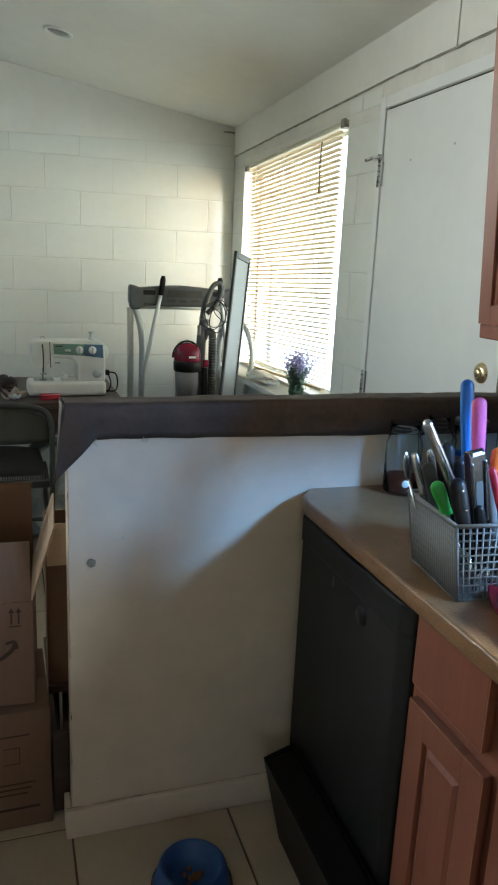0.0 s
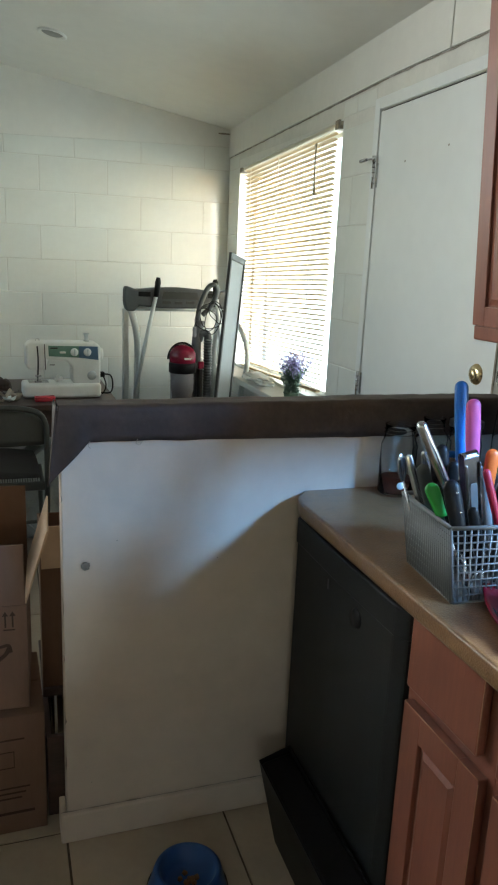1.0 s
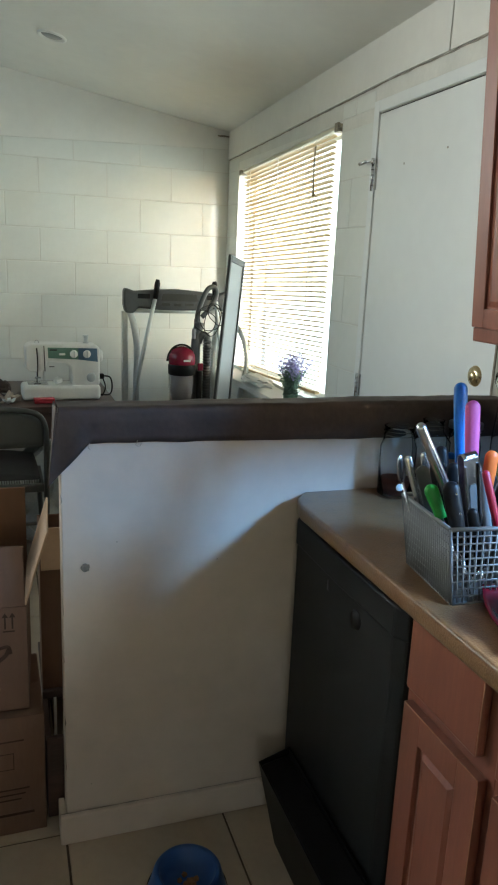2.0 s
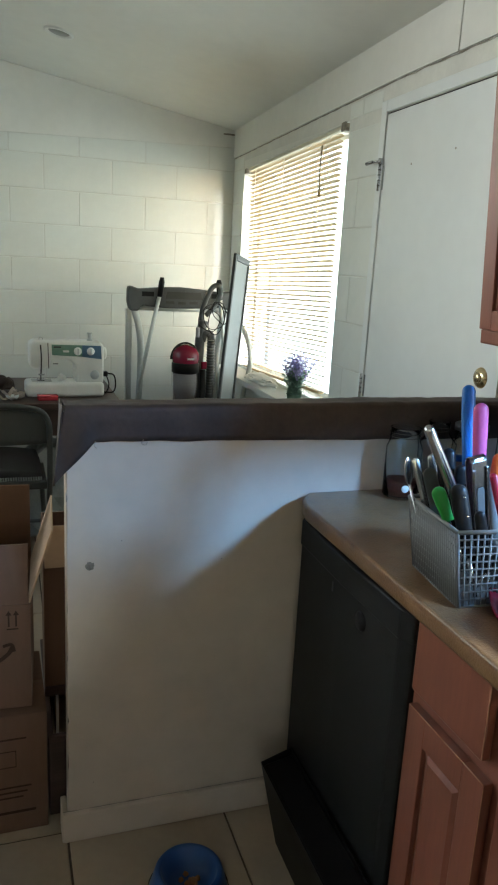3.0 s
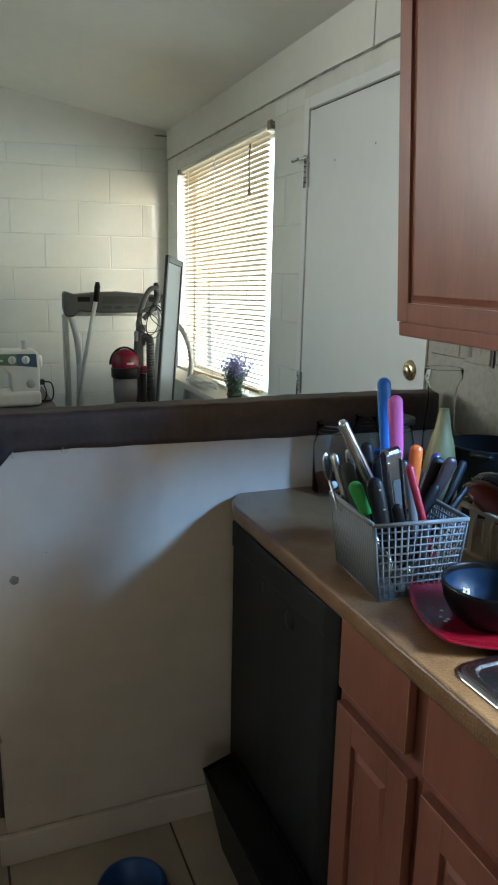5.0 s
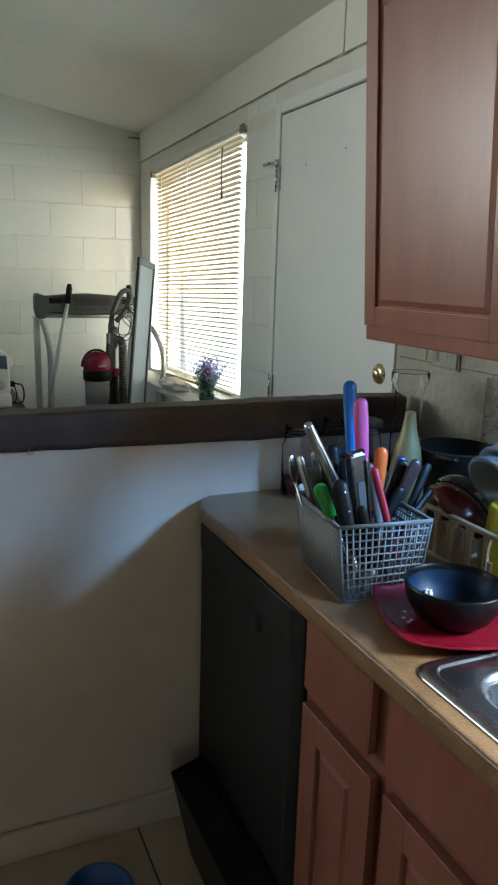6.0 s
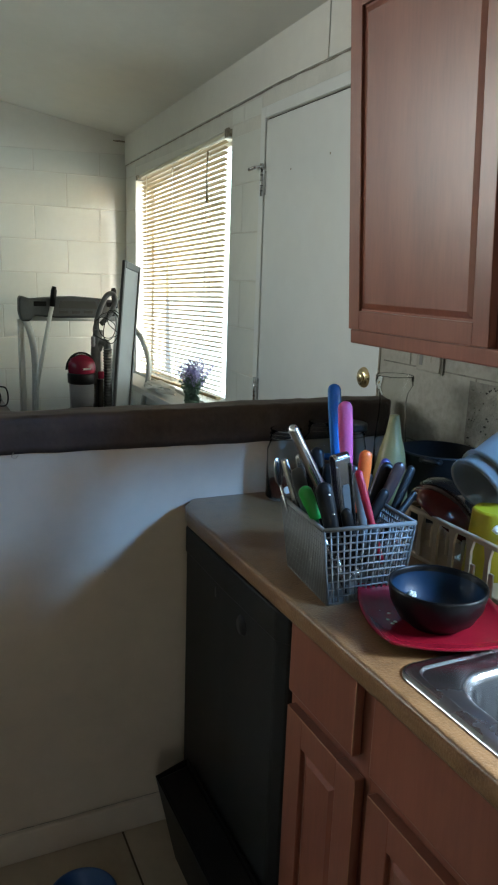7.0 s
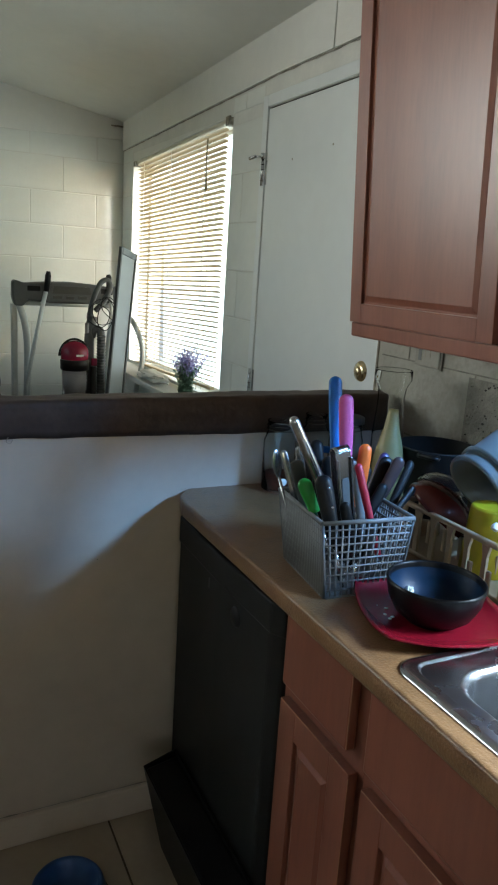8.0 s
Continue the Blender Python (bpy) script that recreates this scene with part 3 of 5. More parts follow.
part("power_cord", b_tube(curve([(0.220, 0, 0.10), (0.232, -0.01, 0.06), (0.228, -0.01, 0.03), (0.215, 0, 0.004)]), 0.0035, 8), M_BLACKP, sew)


def crumple(r, seed, squash=0.6):
    bm = bmesh.new()
    bmesh.ops.create_icosphere(bm, subdivisions=3, radius=r)
    for v in bm.verts:
        n = noise.noise(v.co * (1.6 / r) + Vector((seed, 0, 0))) + 0.5 * noise.noise(v.co * (4 / r) + Vector((0, seed, 0)))
        v.co *= 1 + 0.45 * n
        v.co.z *= squash
    lo = min(v.co.z for v in bm.verts)
    for v in bm.verts:
        v.co.z -= lo
    return bm


def b_scrap(r, seed):
    """A torn, bent leaf of paper that stands up off the table."""
    q = random.Random(seed)
    a, b, c = q.uniform(0.4, 1.0), q.uniform(-0.8, 0.8), q.uniform(0.5, 1.3)

    def f(u, v):
        x, y = (u - 0.5) * 2 * r, (v - 0.5) * 1.5 * r
        z = r * (a * abs(x / r) ** 1.3 + b * 0.3 * (x / r) * (y / r) + 0.35 * c * abs(y / r) + 0.22 * noise.noise(Vector((x / r * 2.2, y / r * 2.2, seed))))
        return (x * (1 - 0.2 * a), y, z)
    bm = b_sheet(f, 10, 8, 0.0008)
    lo = min(v.co.z for v in bm.verts)
    for v in bm.verts:
        v.co.z -= lo
    return bm


for k, (cx, cy, r, turn, m_) in enumerate(((-0.07, 4.02, 0.042, 20, M_TISSUE), (-0.02, 3.98, 0.034, 100, M_TISSUE), (-0.05, 3.94, 0.030, 60, M_WHITEP), (-0.045, 4.06, 0.038, 140, M_BROWNH), (-0.085, 3.96, 0.030, 10, M_TISSUE))):
    tagged(part("paper_scrap", put(b_scrap(r, k * 3.1), pose(cx, cy, 0.7405, 0, 0, turn)), m_), "torn curled paper scrap lying on the dark table", "paper", "paper scraps on the table")
tagged(part("paper_scrap", put(crumple(0.020, 8.8, 0.9), pose(0.190, 4.06, 0.8155)), M_WHITEP), "white paper scrap lying on the sewing machine base", "paper", "paper scraps on the table")
tin = thing("pin_box", "small red see-through plastic box on the table", "box", pose(0.115, 3.955, 0.741, 0, 0, 4))
part("body", b_box(-0.048, 0.048, -0.024, 0.024, 0, 0.016, 0.004), M_PINKBOX, tin)
part("lid", b_box(-0.050, 0.050, -0.026, 0.026, 0.0162, 0.024, 0.004), M_PINKBOX, tin)
scis = thing("fabric_scrap", "dark folded fabric scrap on the work table", "fabric", pose(-0.09, 4.2, 0.741))
part("folds", crumple(0.05, 9.0, 0.8), M_CLOTH, scis)

# folding chair
chair = thing("folding_chair", "dark grey metal folding chair with vinyl seat", "chair", pose(-0.13, 3.42, 0))


def b_chair_back():
    def f(u, v):
        x = (u - 0.5) * 0.455
        top = 0.815 - 0.055 * abs(2 * u - 1) ** 3.5 - 0.02 * (2 * u - 1) ** 2
        return (x, -0.02 + 0.035 * (2 * u - 1) ** 2 + 0.02 * v, 0.652 + (top - 0.652) * v)
    return b_sheet(f, 24, 6, 0.012)


part("backrest", b_chair_back(), M_CHAIR, chair)
part("seat", b_sheet(lambda u, v: ((u - 0.5) * 0.40 * (1 - 0.1 * v), 0.06 + 0.46 * v, 0.485 + 0.018 * math.sin(math.pi * u) + 0.022 * math.sin(math.pi * v) + 0.01 * v), 14, 10, 0.045), M_SEAT, chair, "dark vinyl seat pad")
part("seat_frame", b_join(b_box(-0.215, 0.215, 0.03, 0.055, 0.438, 0.478, 0.008), b_box(-0.215, -0.195, 0.05, 0.42, 0.432, 0.458, 0.006), b_box(0.195, 0.215, 0.05, 0.42, 0.432, 0.458, 0.006)), M_CHAIR, chair)
for sx in (-1, 1):
    part("frame_tube", b_tube(curve([(sx * 0.0, -0.018, 0.820), (sx * 0.10, -0.014, 0.816), (sx * 0.185, 0.0, 0.795), (sx * 0.219, 0.005, 0.745), (sx * 0.224, 0.01, 0.66), (sx * 0.224, 0.05, 0.45), (sx * 0.224, 0.26, 0.02)]), 0.0125, 10), M_CHAIR, chair)
    part("leg", b_tube([(sx * 0.20, 0.33, 0.44), (sx * 0.205, -0.06, 0.015)], 0.0115, 10), M_CHAIR, chair)
    part("foot_cap", b_tube([(sx * 0.2045, -0.052, 0.024), (sx * 0.205, -0.068, 0.0)], 0.0145, 10), M_BLACKP, chair)
part("rear_stretcher", b_tube([(-0.203, 0.03, 0.12), (0.203, 0.03, 0.12)], 0.009, 8), M_CHAIR, chair)

part("front_stretcher", b_tube([(-0.203, 0.02, 0.30), (0.203, 0.02, 0.30)], 0.009, 8), M_CHAIR, chair)
part("seat_edge", b_join(*[b_tube([(-0.19 + 0.0105 * k, 0.046, 0.468), (-0.19 + 0.0105 * k, 0.046, 0.492)], 0.0042, 6) for k in range(37)]), M_BOARD, chair, "pale ribbed edge under the seat pad")
bag = thing("plastic_bag", "crumpled grey plastic bag on the floor under the table", "bag", pose(0.06, 4.02, 0.0))
part("folds", crumple(0.24, 2.7, 0.95), M_BAG, bag)

# treadmill, vacuum cleaner, mirror
tm = thing("treadmill", "grey treadmill with silver uprights and dark console", "treadmill", pose(0.905, 4.55, 0))
part("console", b_prism([(-0.312, 1.280), (-0.300, 1.292), (-0.25, 1.275), (-0.12, 1.288), (0, 1.292), (0.12, 1.284), (0.25, 1.272), (0.306, 1.285), (0.316, 1.26), (0.300, 1.165), (0.24, 1.185), (0.12, 1.172), (-0.10, 1.170), (-0.23, 1.182), (-0.255, 1.150), (-0.300, 1.150), (-0.314, 1.20)], -0.05, 0.03, "y", 0.010), M_GREYP, tm, "dark grey plastic console")
part("display", b_prism([(-0.10, 1.225), (0.12, 1.225), (0.11, 1.266), (-0.09, 1.266)], -0.053, -0.0505, "y"), M_FRAME, tm)
for bx, bz, bl in ((-0.07, 1.205, 0.05), (0.0, 1.203, 0.045), (0.07, 1.206, 0.05)):
    part("key_pad", b_box(bx - bl / 2, bx + bl / 2, -0.0525, -0.0505, bz - 0.008, bz + 0.008, 0.0008), M_FRAME, tm)
# flat black plates paint the shade of the console's hollows
part("hollow_shade", b_box(-0.235, -0.165, -0.053, -0.0505, 1.235, 1.262, 0.001), M_BLACKP, tm)
part("hollow_shade", b_box(0.175, 0.240, -0.053, -0.0505, 1.235, 1.262, 0.001), M_BLACKP, tm)
part("crossbar", b_tube([(-0.27, 0.0, 1.168), (0.285, 0.0, 1.168)], 0.017, 12), M_SILVER, tm)
for sx in (-1, 1):
    part("upright", b_tube(curve([(sx * 0.275, -0.02, 1.16), (sx * 0.248, -0.03, 1.06), (sx * 0.232, -0.02, 0.92), (sx * 0.235, 0.0, 0.65), (sx * 0.262, 0.05, 0.05)]), 0.019, 12), M_SILVER, tm)
    part("side_post", b_box(sx * 0.298 - 0.016, sx * 0.298 + 0.016, -0.01, 0.045, 0.06, 1.16, 0.006), M_SILVER, tm)
    part("base_rail", b_box(sx * 0.298 - 0.03, sx * 0.298 + 0.03, -0.62, 0.30, 0.0, 0.075, 0.012), M_GREYP, tm)
part("deck", b_box(-0.262, 0.262, -0.60, 0.26, 0.05, 0.11, 0.012), M_BLACKP, tm)
part("swing_arm", b_tube([(-0.133, -0.06, 1.25), (-0.158, -0.06, 1.14), (-0.205, -0.06, 0.92), (-0.245, -0.04, 0.70), (-0.262, 0.0, 0.10)], 0.0118, 10), M_SILVER, tm, "pale swing arm")
part("grip", b_tube([(-0.122, -0.06, 1.345), (-0.124, -0.06, 1.32), (-0.134, -0.06, 1.235)], [0.011, 0.017, 0.0165], 12), M_BLACKP, tm, "black foam grip")
part("swing_arm", b_tube([(0.222, -0.06, 1.29), (0.238, -0.06, 1.14), (0.262, -0.06, 0.97), (0.296, -0.05, 0.80), (0.30, 0.0, 0.07)], 0.0118, 10), M_SILVER, tm, "pale swing arm")
part("grip", b_tube([(0.214, -0.06, 1.345), (0.216, -0.06, 1.33), (0.224, -0.06, 1.23)], [0.011, 0.017, 0.0165], 12), M_BLACKP, tm, "black foam grip")
part("hand_rail", b_tube(curve([(0.298, -0.04, 1.15), (0.320, -0.22, 1.09), (0.352, -0.28, 0.98), (0.358, -0.28, 0.86), (0.335, -0.24, 0.66), (0.315, -0.2, 0.07)]), 0.015, 10), M_SILVER, tm)

vac = thing("vacuum_cleaner", "red and black upright vacuum cleaner with clear bin", "vacuum cleaner", pose(0.882, 4.27, 0))
part("base_head", b_box(-0.14, 0.14, -0.16, 0.12, 0.0, 0.10, 0.03, 3), M_BLACKP, vac)
part("lower_body", b_lathe([(0.0, 0.098), (0.075, 0.10), (0.08, 0.2), (0.066, 0.66), (0, 0.66)], 28), M_BLACKP, vac)
part("dust_bin", b_lathe([(0.0, 0.661), (0.066, 0.661), (0.070, 0.83), (0, 0.83)], 28), M_SMOKE, vac, "smoky clear dust bin")
part("filter_core", b_lathe([(0.0, 0.662), (0.035, 0.664), (0.038, 0.82), (0, 0.829)], 20), M_BROWNH, vac)
part("bin_collar", b_lathe([(0.071, 0.831), (0.077, 0.835), (0.078, 0.885), (0.074, 0.89), (0, 0.89)], 28), M_BLACKP, vac)
part("red_dome", b_lathe([(0.0745, 0.8905), (0.077, 0.915), (0.074, 0.945), (0.060, 0.968), (0.035, 0.983), (0.012, 0.989), (0, 0.990)], 32), M_RED, vac, "glossy dark red dome")
part("dome_band", b_tube([(0.081 * math.cos(a), 0.012, 0.905 + 0.092 * math.sin(a)) for a in (math.pi * k / 20 for k in range(21))], 0.006, 8), M_BLACKP, vac)
part("badge", b_box(-0.008, 0.03, -0.078, -0.0755, 0.912, 0.922, 0.0005), M_WHITEP, vac)
part("spine", b_tube(curve([(0.085, 0.03, 0.10), (0.088, 0.03, 0.60), (0.085, 0.03, 0.98), (0.105, 0.04, 1.12)]), 0.028, 12), M_GREYP, vac)
part("wand", b_tube([(0.098, -0.03, 0.12), (0.094, -0.03, 0.855)], 0.017, 10), M_BLACKP, vac)
part("release_tab", b_box(0.080, 0.112, -0.052, -0.036, 0.858, 0.90, 0.005), M_RED, vac, "bright red tab")
part("hose", b_tube([(0.145, 0.0, 0.30 + k * 0.0040) for k in range(180)], [0.0235 + 0.0018 * (1 if (k // 2) % 2 else -1) for k in range(180)], 14, 1.0, (1, 0, 0)), M_GREYP, vac, "ribbed grey hose")
part("handle", b_tube(curve([(0.098, 0.04, 1.00), (0.094, 0.045, 1.14), (0.112, 0.05, 1.22), (0.152, 0.06, 1.300), (0.186, 0.06, 1.318), (0.206, 0.06, 1.292), (0.196, 0.06, 1.245), (0.160, 0.05, 1.190), (0.120, 0.045, 1.150)], 40), 0.0145, 10), M_GREYP, vac, "dark grey loop handle")
part("hose_elbow", b_tube(curve([(0.145, 0.0, 1.015), (0.140, 0.01, 1.045), (0.112, 0.02, 1.05), (0.098, 0.03, 1.01)]), 0.0225, 12), M_GREYP, vac)
for j, (lx, lz, la, lb, tilt) in enumerate(((0.150, 1.15, 0.060, 0.075, 0.3), (0.165, 1.14, 0.045, 0.092, -0.25), (0.120, 1.13, 0.062, 0.060, 0.1), (0.178, 1.17, 0.036, 0.062, 0.5))):
    part("cable", b_tube([(lx + la * math.cos(a) * math.cos(tilt) - lb * math.sin(a) * math.sin(tilt), -0.02 - 0.006 * j, lz + la * math.cos(a) * math.sin(tilt) + lb * math.sin(a) * math.cos(tilt) + 0.006 * math.sin(3 * a + j)) for a in (2 * math.pi * k / 32 for k in range(33))], 0.0026, 6), M_BLACKP, vac)
part("hanging_plug", b_box(0.052, 0.074, -0.02, 0.005, 1.03, 1.09, 0.008), M_SMOKE, vac)


def build_mirror():
    h, w = 1.49, 0.205
    top, foot = Vector((0.968, 3.60, 1.473)), Vector((0.812, 3.46, 0.0))
    up = (top - foot).normalized()
    across = Vector((math.sin(radians(37)), math.cos(radians(37)), 0))
    across = (across - up * across.dot(up)).normalized()
    nrm = across.cross(up)
    m = Matrix((across, nrm, up)).transposed().to_4x4()
    m.translation = foot
    mi = thing("leaning_panel", "tall narrow grey panel with dark frame leaning upright", "panel", m)
    t = 0.014
    part("frame", b_join(b_box(-w / 2, -w / 2 + 0.018, 0, t, 0, h, 0.003), b_box(w / 2 - 0.018, w / 2, 0, t, 0, h, 0.003), b_box(-w / 2 + 0.018, w / 2 - 0.018, 0, t, 0, 0.03, 0.003), b_box(-w / 2 + 0.018, w / 2 - 0.018, 0, t, h - 0.03, h, 0.003)), M_FRAME, mi)
    part("panel", b_box(-w / 2 + 0.018, w / 2 - 0.018, 0.003, 0.009, 0.03, h - 0.03), M_BOARD, mi, "pale grey panel")


build_mirror()

# flowers on the sill, and a white shape for the sun glare there
pot = thing("flower_pot", "artificial lavender plant in a small pot", "plant", pose(1.262, 3.56, 0.7985))
part("pot", b_lathe([(0, 0), (0.030, 0), (0.036, 0.035), (0.038, 0.036), (0.038, 0.042), (0.034, 0.042), (0.032, 0.035), (0, 0.035)], 24), M_LEAF, pot)


def b_stems(seed, n, leaf):
    r = random.Random(seed)
    bm = bmesh.new()
    for _ in range(n):
        a, tilt = r.uniform(0, 6.283), r.uniform(0.03, 0.55)
        d = Vector((math.cos(a) * math.sin(tilt), math.sin(a) * math.sin(tilt), math.cos(tilt)))
        root = Vector((r.uniform(-0.02, 0.02), r.uniform(-0.02, 0.02), 0.035))
        ln = r.uniform(0.12, 0.215)
        for k in range(14 if leaf else 12):
            f = (0.05 + 0.6 * k / 14) if leaf else (0.66 + 0.36 * k / 12)
            p = root + d * ln * f
            s = r.uniform(0.014, 0.028) if leaf else r.uniform(0.007, 0.012)
            q = Vector((r.gauss(0, 1), r.gauss(0, 1), r.gauss(0.6, 0.6))).normalized()
            w = q.orthogonal().normalized() * s * (0.22 if leaf else 0.6)
            off = Vector((r.gauss(0, 1), r.gauss(0, 1), 0)) * (0.002 if leaf else 0.005)
            v = [bm.verts.new(p + off), bm.verts.new(p + off + q * s * 0.5 + w), bm.verts.new(p + off + q * s), bm.verts.new(p + off + q * s * 0.5 - w)]
            bm.faces.new(v)
    return bm


part("leaves", b_stems(2, 90, True), M_LEAF, pot, "dull green leaves")
part("blossoms", b_stems(2, 90, False), M_LAV, pot, "violet lavender blossoms")
cloth = thing("sill_glare", "white crumpled shape standing for sun glare on the window sill", "cloth", pose(1.262, 4.05, 0.7985, 0, 0, 90))
part("folds", put(crumple(0.085, 5.5, 0.32), Matrix.Diagonal((2.0, 0.75, 1, 1))), M_WHITEP, cloth)


# cardboard boxes
def carton(name, label, m, w, d, h, flaps, marks=()):
    c = thing(name, label, "box", m, "stacked cardboard boxes")
    t = 0.005
    part("front_side", b_box(-w, 0, 0, t, 0, h, 0.0012), M_CARD_SHADE, c)
    part("back_side", b_box(-w, 0, d - t, d, 0, h, 0.0012), M_CARD_SHADE, c)
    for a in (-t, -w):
        part("end_side", b_box(a, a + t, t, d - t, 0, h), M_CARD_SHADE, c)
    part("bottom", b_box(-w + t, -t, t, d - t, 0, t), M_CARD_SHADE, c)
    for f in flaps:
        kind, ln, ang = f
        if kind == "front":
            bm = put(b_box(-w + 0.003, -0.003, 0, t, 0, ln, 0.0012), pose(0, 0, h + 0.001, ang))
        elif kind == "back":
            bm = put(b_box(-w + 0.003, -0.003, -t, 0, 0, ln, 0.0012), pose(0, d, h + 0.001, ang))
        else:
            bm = put(b_box(-t, 0, 0.003, d - 0.003, 0, ln, 0.0012), pose(0, 0, h + 0.001, 0, ang))
        part("flap", bm, M_CARD_LIT if kind == "side" or ang > 100 else M_CARD_SHADE, c, "open cardboard flap")
    for bm in marks:
        part("printed_mark", bm, M_INKB, c)
    return c


carton("cardboard_box", "closed brown cardboard box on the floor", pose(0.0, 1.955, 0.0, 0, 0, 1), 0.42, 0.30, 0.335, [("front", 0.148, -90), ("back", 0.148, 90)],
       [b_box(-0.40, -0.03, -0.0008, 0.0002, 0.055, 0.062), b_box(-0.115, -0.075, -0.0008, 0.0002, 0.19, 0.192), b_box(-0.115, -0.075, -0.0008, 0.0002, 0.235, 0.237), b_box(-0.077, -0.075, -0.0008, 0.0002, 0.192, 0.235),
        b_box(-0.14, -0.05, -0.0008, 0.0002, 0.268, 0.272), b_box(-0.15, -0.04, -0.0008, 0.0002, 0.13, 0.134), b_box(-0.15, -0.05, -0.0008, 0.0002, 0.115, 0.119), b_box(-0.15, -0.06, -0.0008, 0.0002, 0.10, 0.104)])


def b_arrow(x, z):
    return b_join(b_box(x - 0.002, x + 0.002, -0.0008, 0.0002, z, z + 0.03), b_prism([(x - 0.007, z + 0.03), (x + 0.007, z + 0.03), (x, z + 0.042)], -0.0008, 0.0002, "y"))


carton("cardboard_box", "open brown cardboard box stacked on another box", pose(-0.034, 1.975, 0.3425, 0, 0, -3), 0.40, 0.28, 0.278, [("front", 0.150, -4), ("back", 0.22, 4), ("side", 0.19, 17)],
       [b_arrow(-0.033, 0.222), b_arrow(-0.050, 0.222), b_box(-0.055, -0.028, -0.0008, 0.0002, 0.214, 0.217),
        b_tube(curve([(-0.13, -0.0005, 0.155), (-0.09, -0.0005, 0.128), (-0.055, -0.0005, 0.148), (-0.043, -0.0005, 0.168)]), 0.005, 8, 0.12), b_tube(curve([(-0.065, -0.0005, 0.171), (-0.045, -0.0005, 0.174), (-0.039, -0.0005, 0.155)]), 0.004, 8, 0.12)])
carton("cardboard_box", "open brown cardboard box on a low stand behind the half wall", pose(0.30, 2.27, 0.2065, 0, 0, 0), 0.29, 0.12, 0.50, [("front", 0.12, 172), ("side", 0.10, 60)])
stand = thing("low_stand", "low dark wooden stand with one thin white strip, under a cardboard box", "stand", pose(0.0, 2.26, 0))
part("top_board", b_box(0.008, 0.34, 0.0, 0.30, 0.18, 0.205, 0.003), M_TABLE, stand)
part("back_board", b_box(0.012, 0.336, 0.27, 0.288, 0.0, 0.18, 0.002), M_TABLE, stand)
part("side_board", b_box(0.012, 0.030, 0.02, 0.27, 0.0, 0.18, 0.002), M_TABLE, stand)
part("side_board", b_box(0.318, 0.336, 0.02, 0.27, 0.0, 0.18, 0.002), M_TABLE, stand)
# dark boards added to darken the floor strip that lies in shadow
part("floor_shade_board", b_box(0.006, 0.336, -0.272, -0.256, 0.0, 0.235, 0.002), M_TABLE, stand)
part("floor_shade_end", b_box(0.006, 0.022, -0.2555, 0.0195, 0.0, 0.178, 0.002), M_TABLE, stand)
part("white_strip", b_box(0.040, 0.048, 0.004, 0.016, 0.0, 0.18, 0.001), M_WHITEP, stand, "thin white upright strip")

# ---- the kitchen ----
def b_cover():
    path = [(PY - 0.010, 0.0), (PY - 0.011, 0.55), (PY - 0.010, 0.93), (PY - 0.004, 1.0), (PY + 0.03, 1.0), (PY + 0.064, 1.0), (PY + 0.070, 0.93), (PY + 0.072, 0.5), (PY + 0.072, 0.0)]
    x1 = KX - 0.050

    def f(u, v):
        k = v * (len(path) - 1)
        i = min(int(k), len(path) - 2)
        y = path[i][0] + (path[i + 1][0] - path[i][0]) * (k - i)
        h = path[i][1] + (path[i + 1][1] - path[i][1]) * (k - i)
        x0 = 0.044 - (0.026 * (1 - h) if v < 0.4 else 0)
        x = x0 + (x1 - x0) * u ** 1.15
        low = 1.043 - 0.018 * (x - 0.1) + 0.003 * noise.noise(Vector((x * 14, 0, 0)))
        if x < 0.108:
            low -= (0.108 - x) * 1.16
            y += 0.006 * math.sin((0.108 - x) * 60) * (1 - h) * (-1 if v < 0.4 else 1)
        top = 1.1235 + 0.0035 * noise.noise(Vector((x * 9, 3.3, 0))) + 0.002 * noise.noise(Vector((x * 25, y * 40, 0)))
        y += 0.003 * noise.noise(Vector((x * 12, h * 4, 1))) * (1 if v < 0.4 else -1)
        return (x, y, low + (top - low) * h)
    return b_sheet(f, 150, 24, 0.0035)


cover = thing("wall_cap_cover", "dark brown leatherette cover draped over the half wall", "cover")
part("draped_cover", b_cover(), M_CLOTH, cover)
part("end_flap", b_sheet(lambda u, v: (0.039 - 0.004 * math.sin(3 * u) - 0.020 * (1 - v) * (1 - u), PY - 0.012 + 0.085 * u, 0.945 + 0.05 * u + (1.124 - 0.945 - 0.05 * u) * v), 12, 14, 0.003), M_CLOTH, cover, "folded hanging end of the cover")
part("loose_thread", b_tube(curve([(0.217, PY - 0.013, 1.046), (0.213, PY - 0.014, 1.037), (0.221, PY - 0.015, 1.033), (0.227, PY - 0.014, 1.041)], 12), 0.0011, 6), M_TISSUE, cover)
part("loose_thread", b_tube(curve([(0.110, PY - 0.013, 1.044), (0.107, PY - 0.014, 1.034), (0.113, PY - 0.014, 1.028)], 10), 0.0012, 6), M_TISSUE, cover)

CT = 0.895
counter = thing("countertop", "brown mottled laminate countertop with rounded front edge", "countertop")
HX0, HX1, HY0, HY1 = 0.655, 1.085, 0.29, 1.005


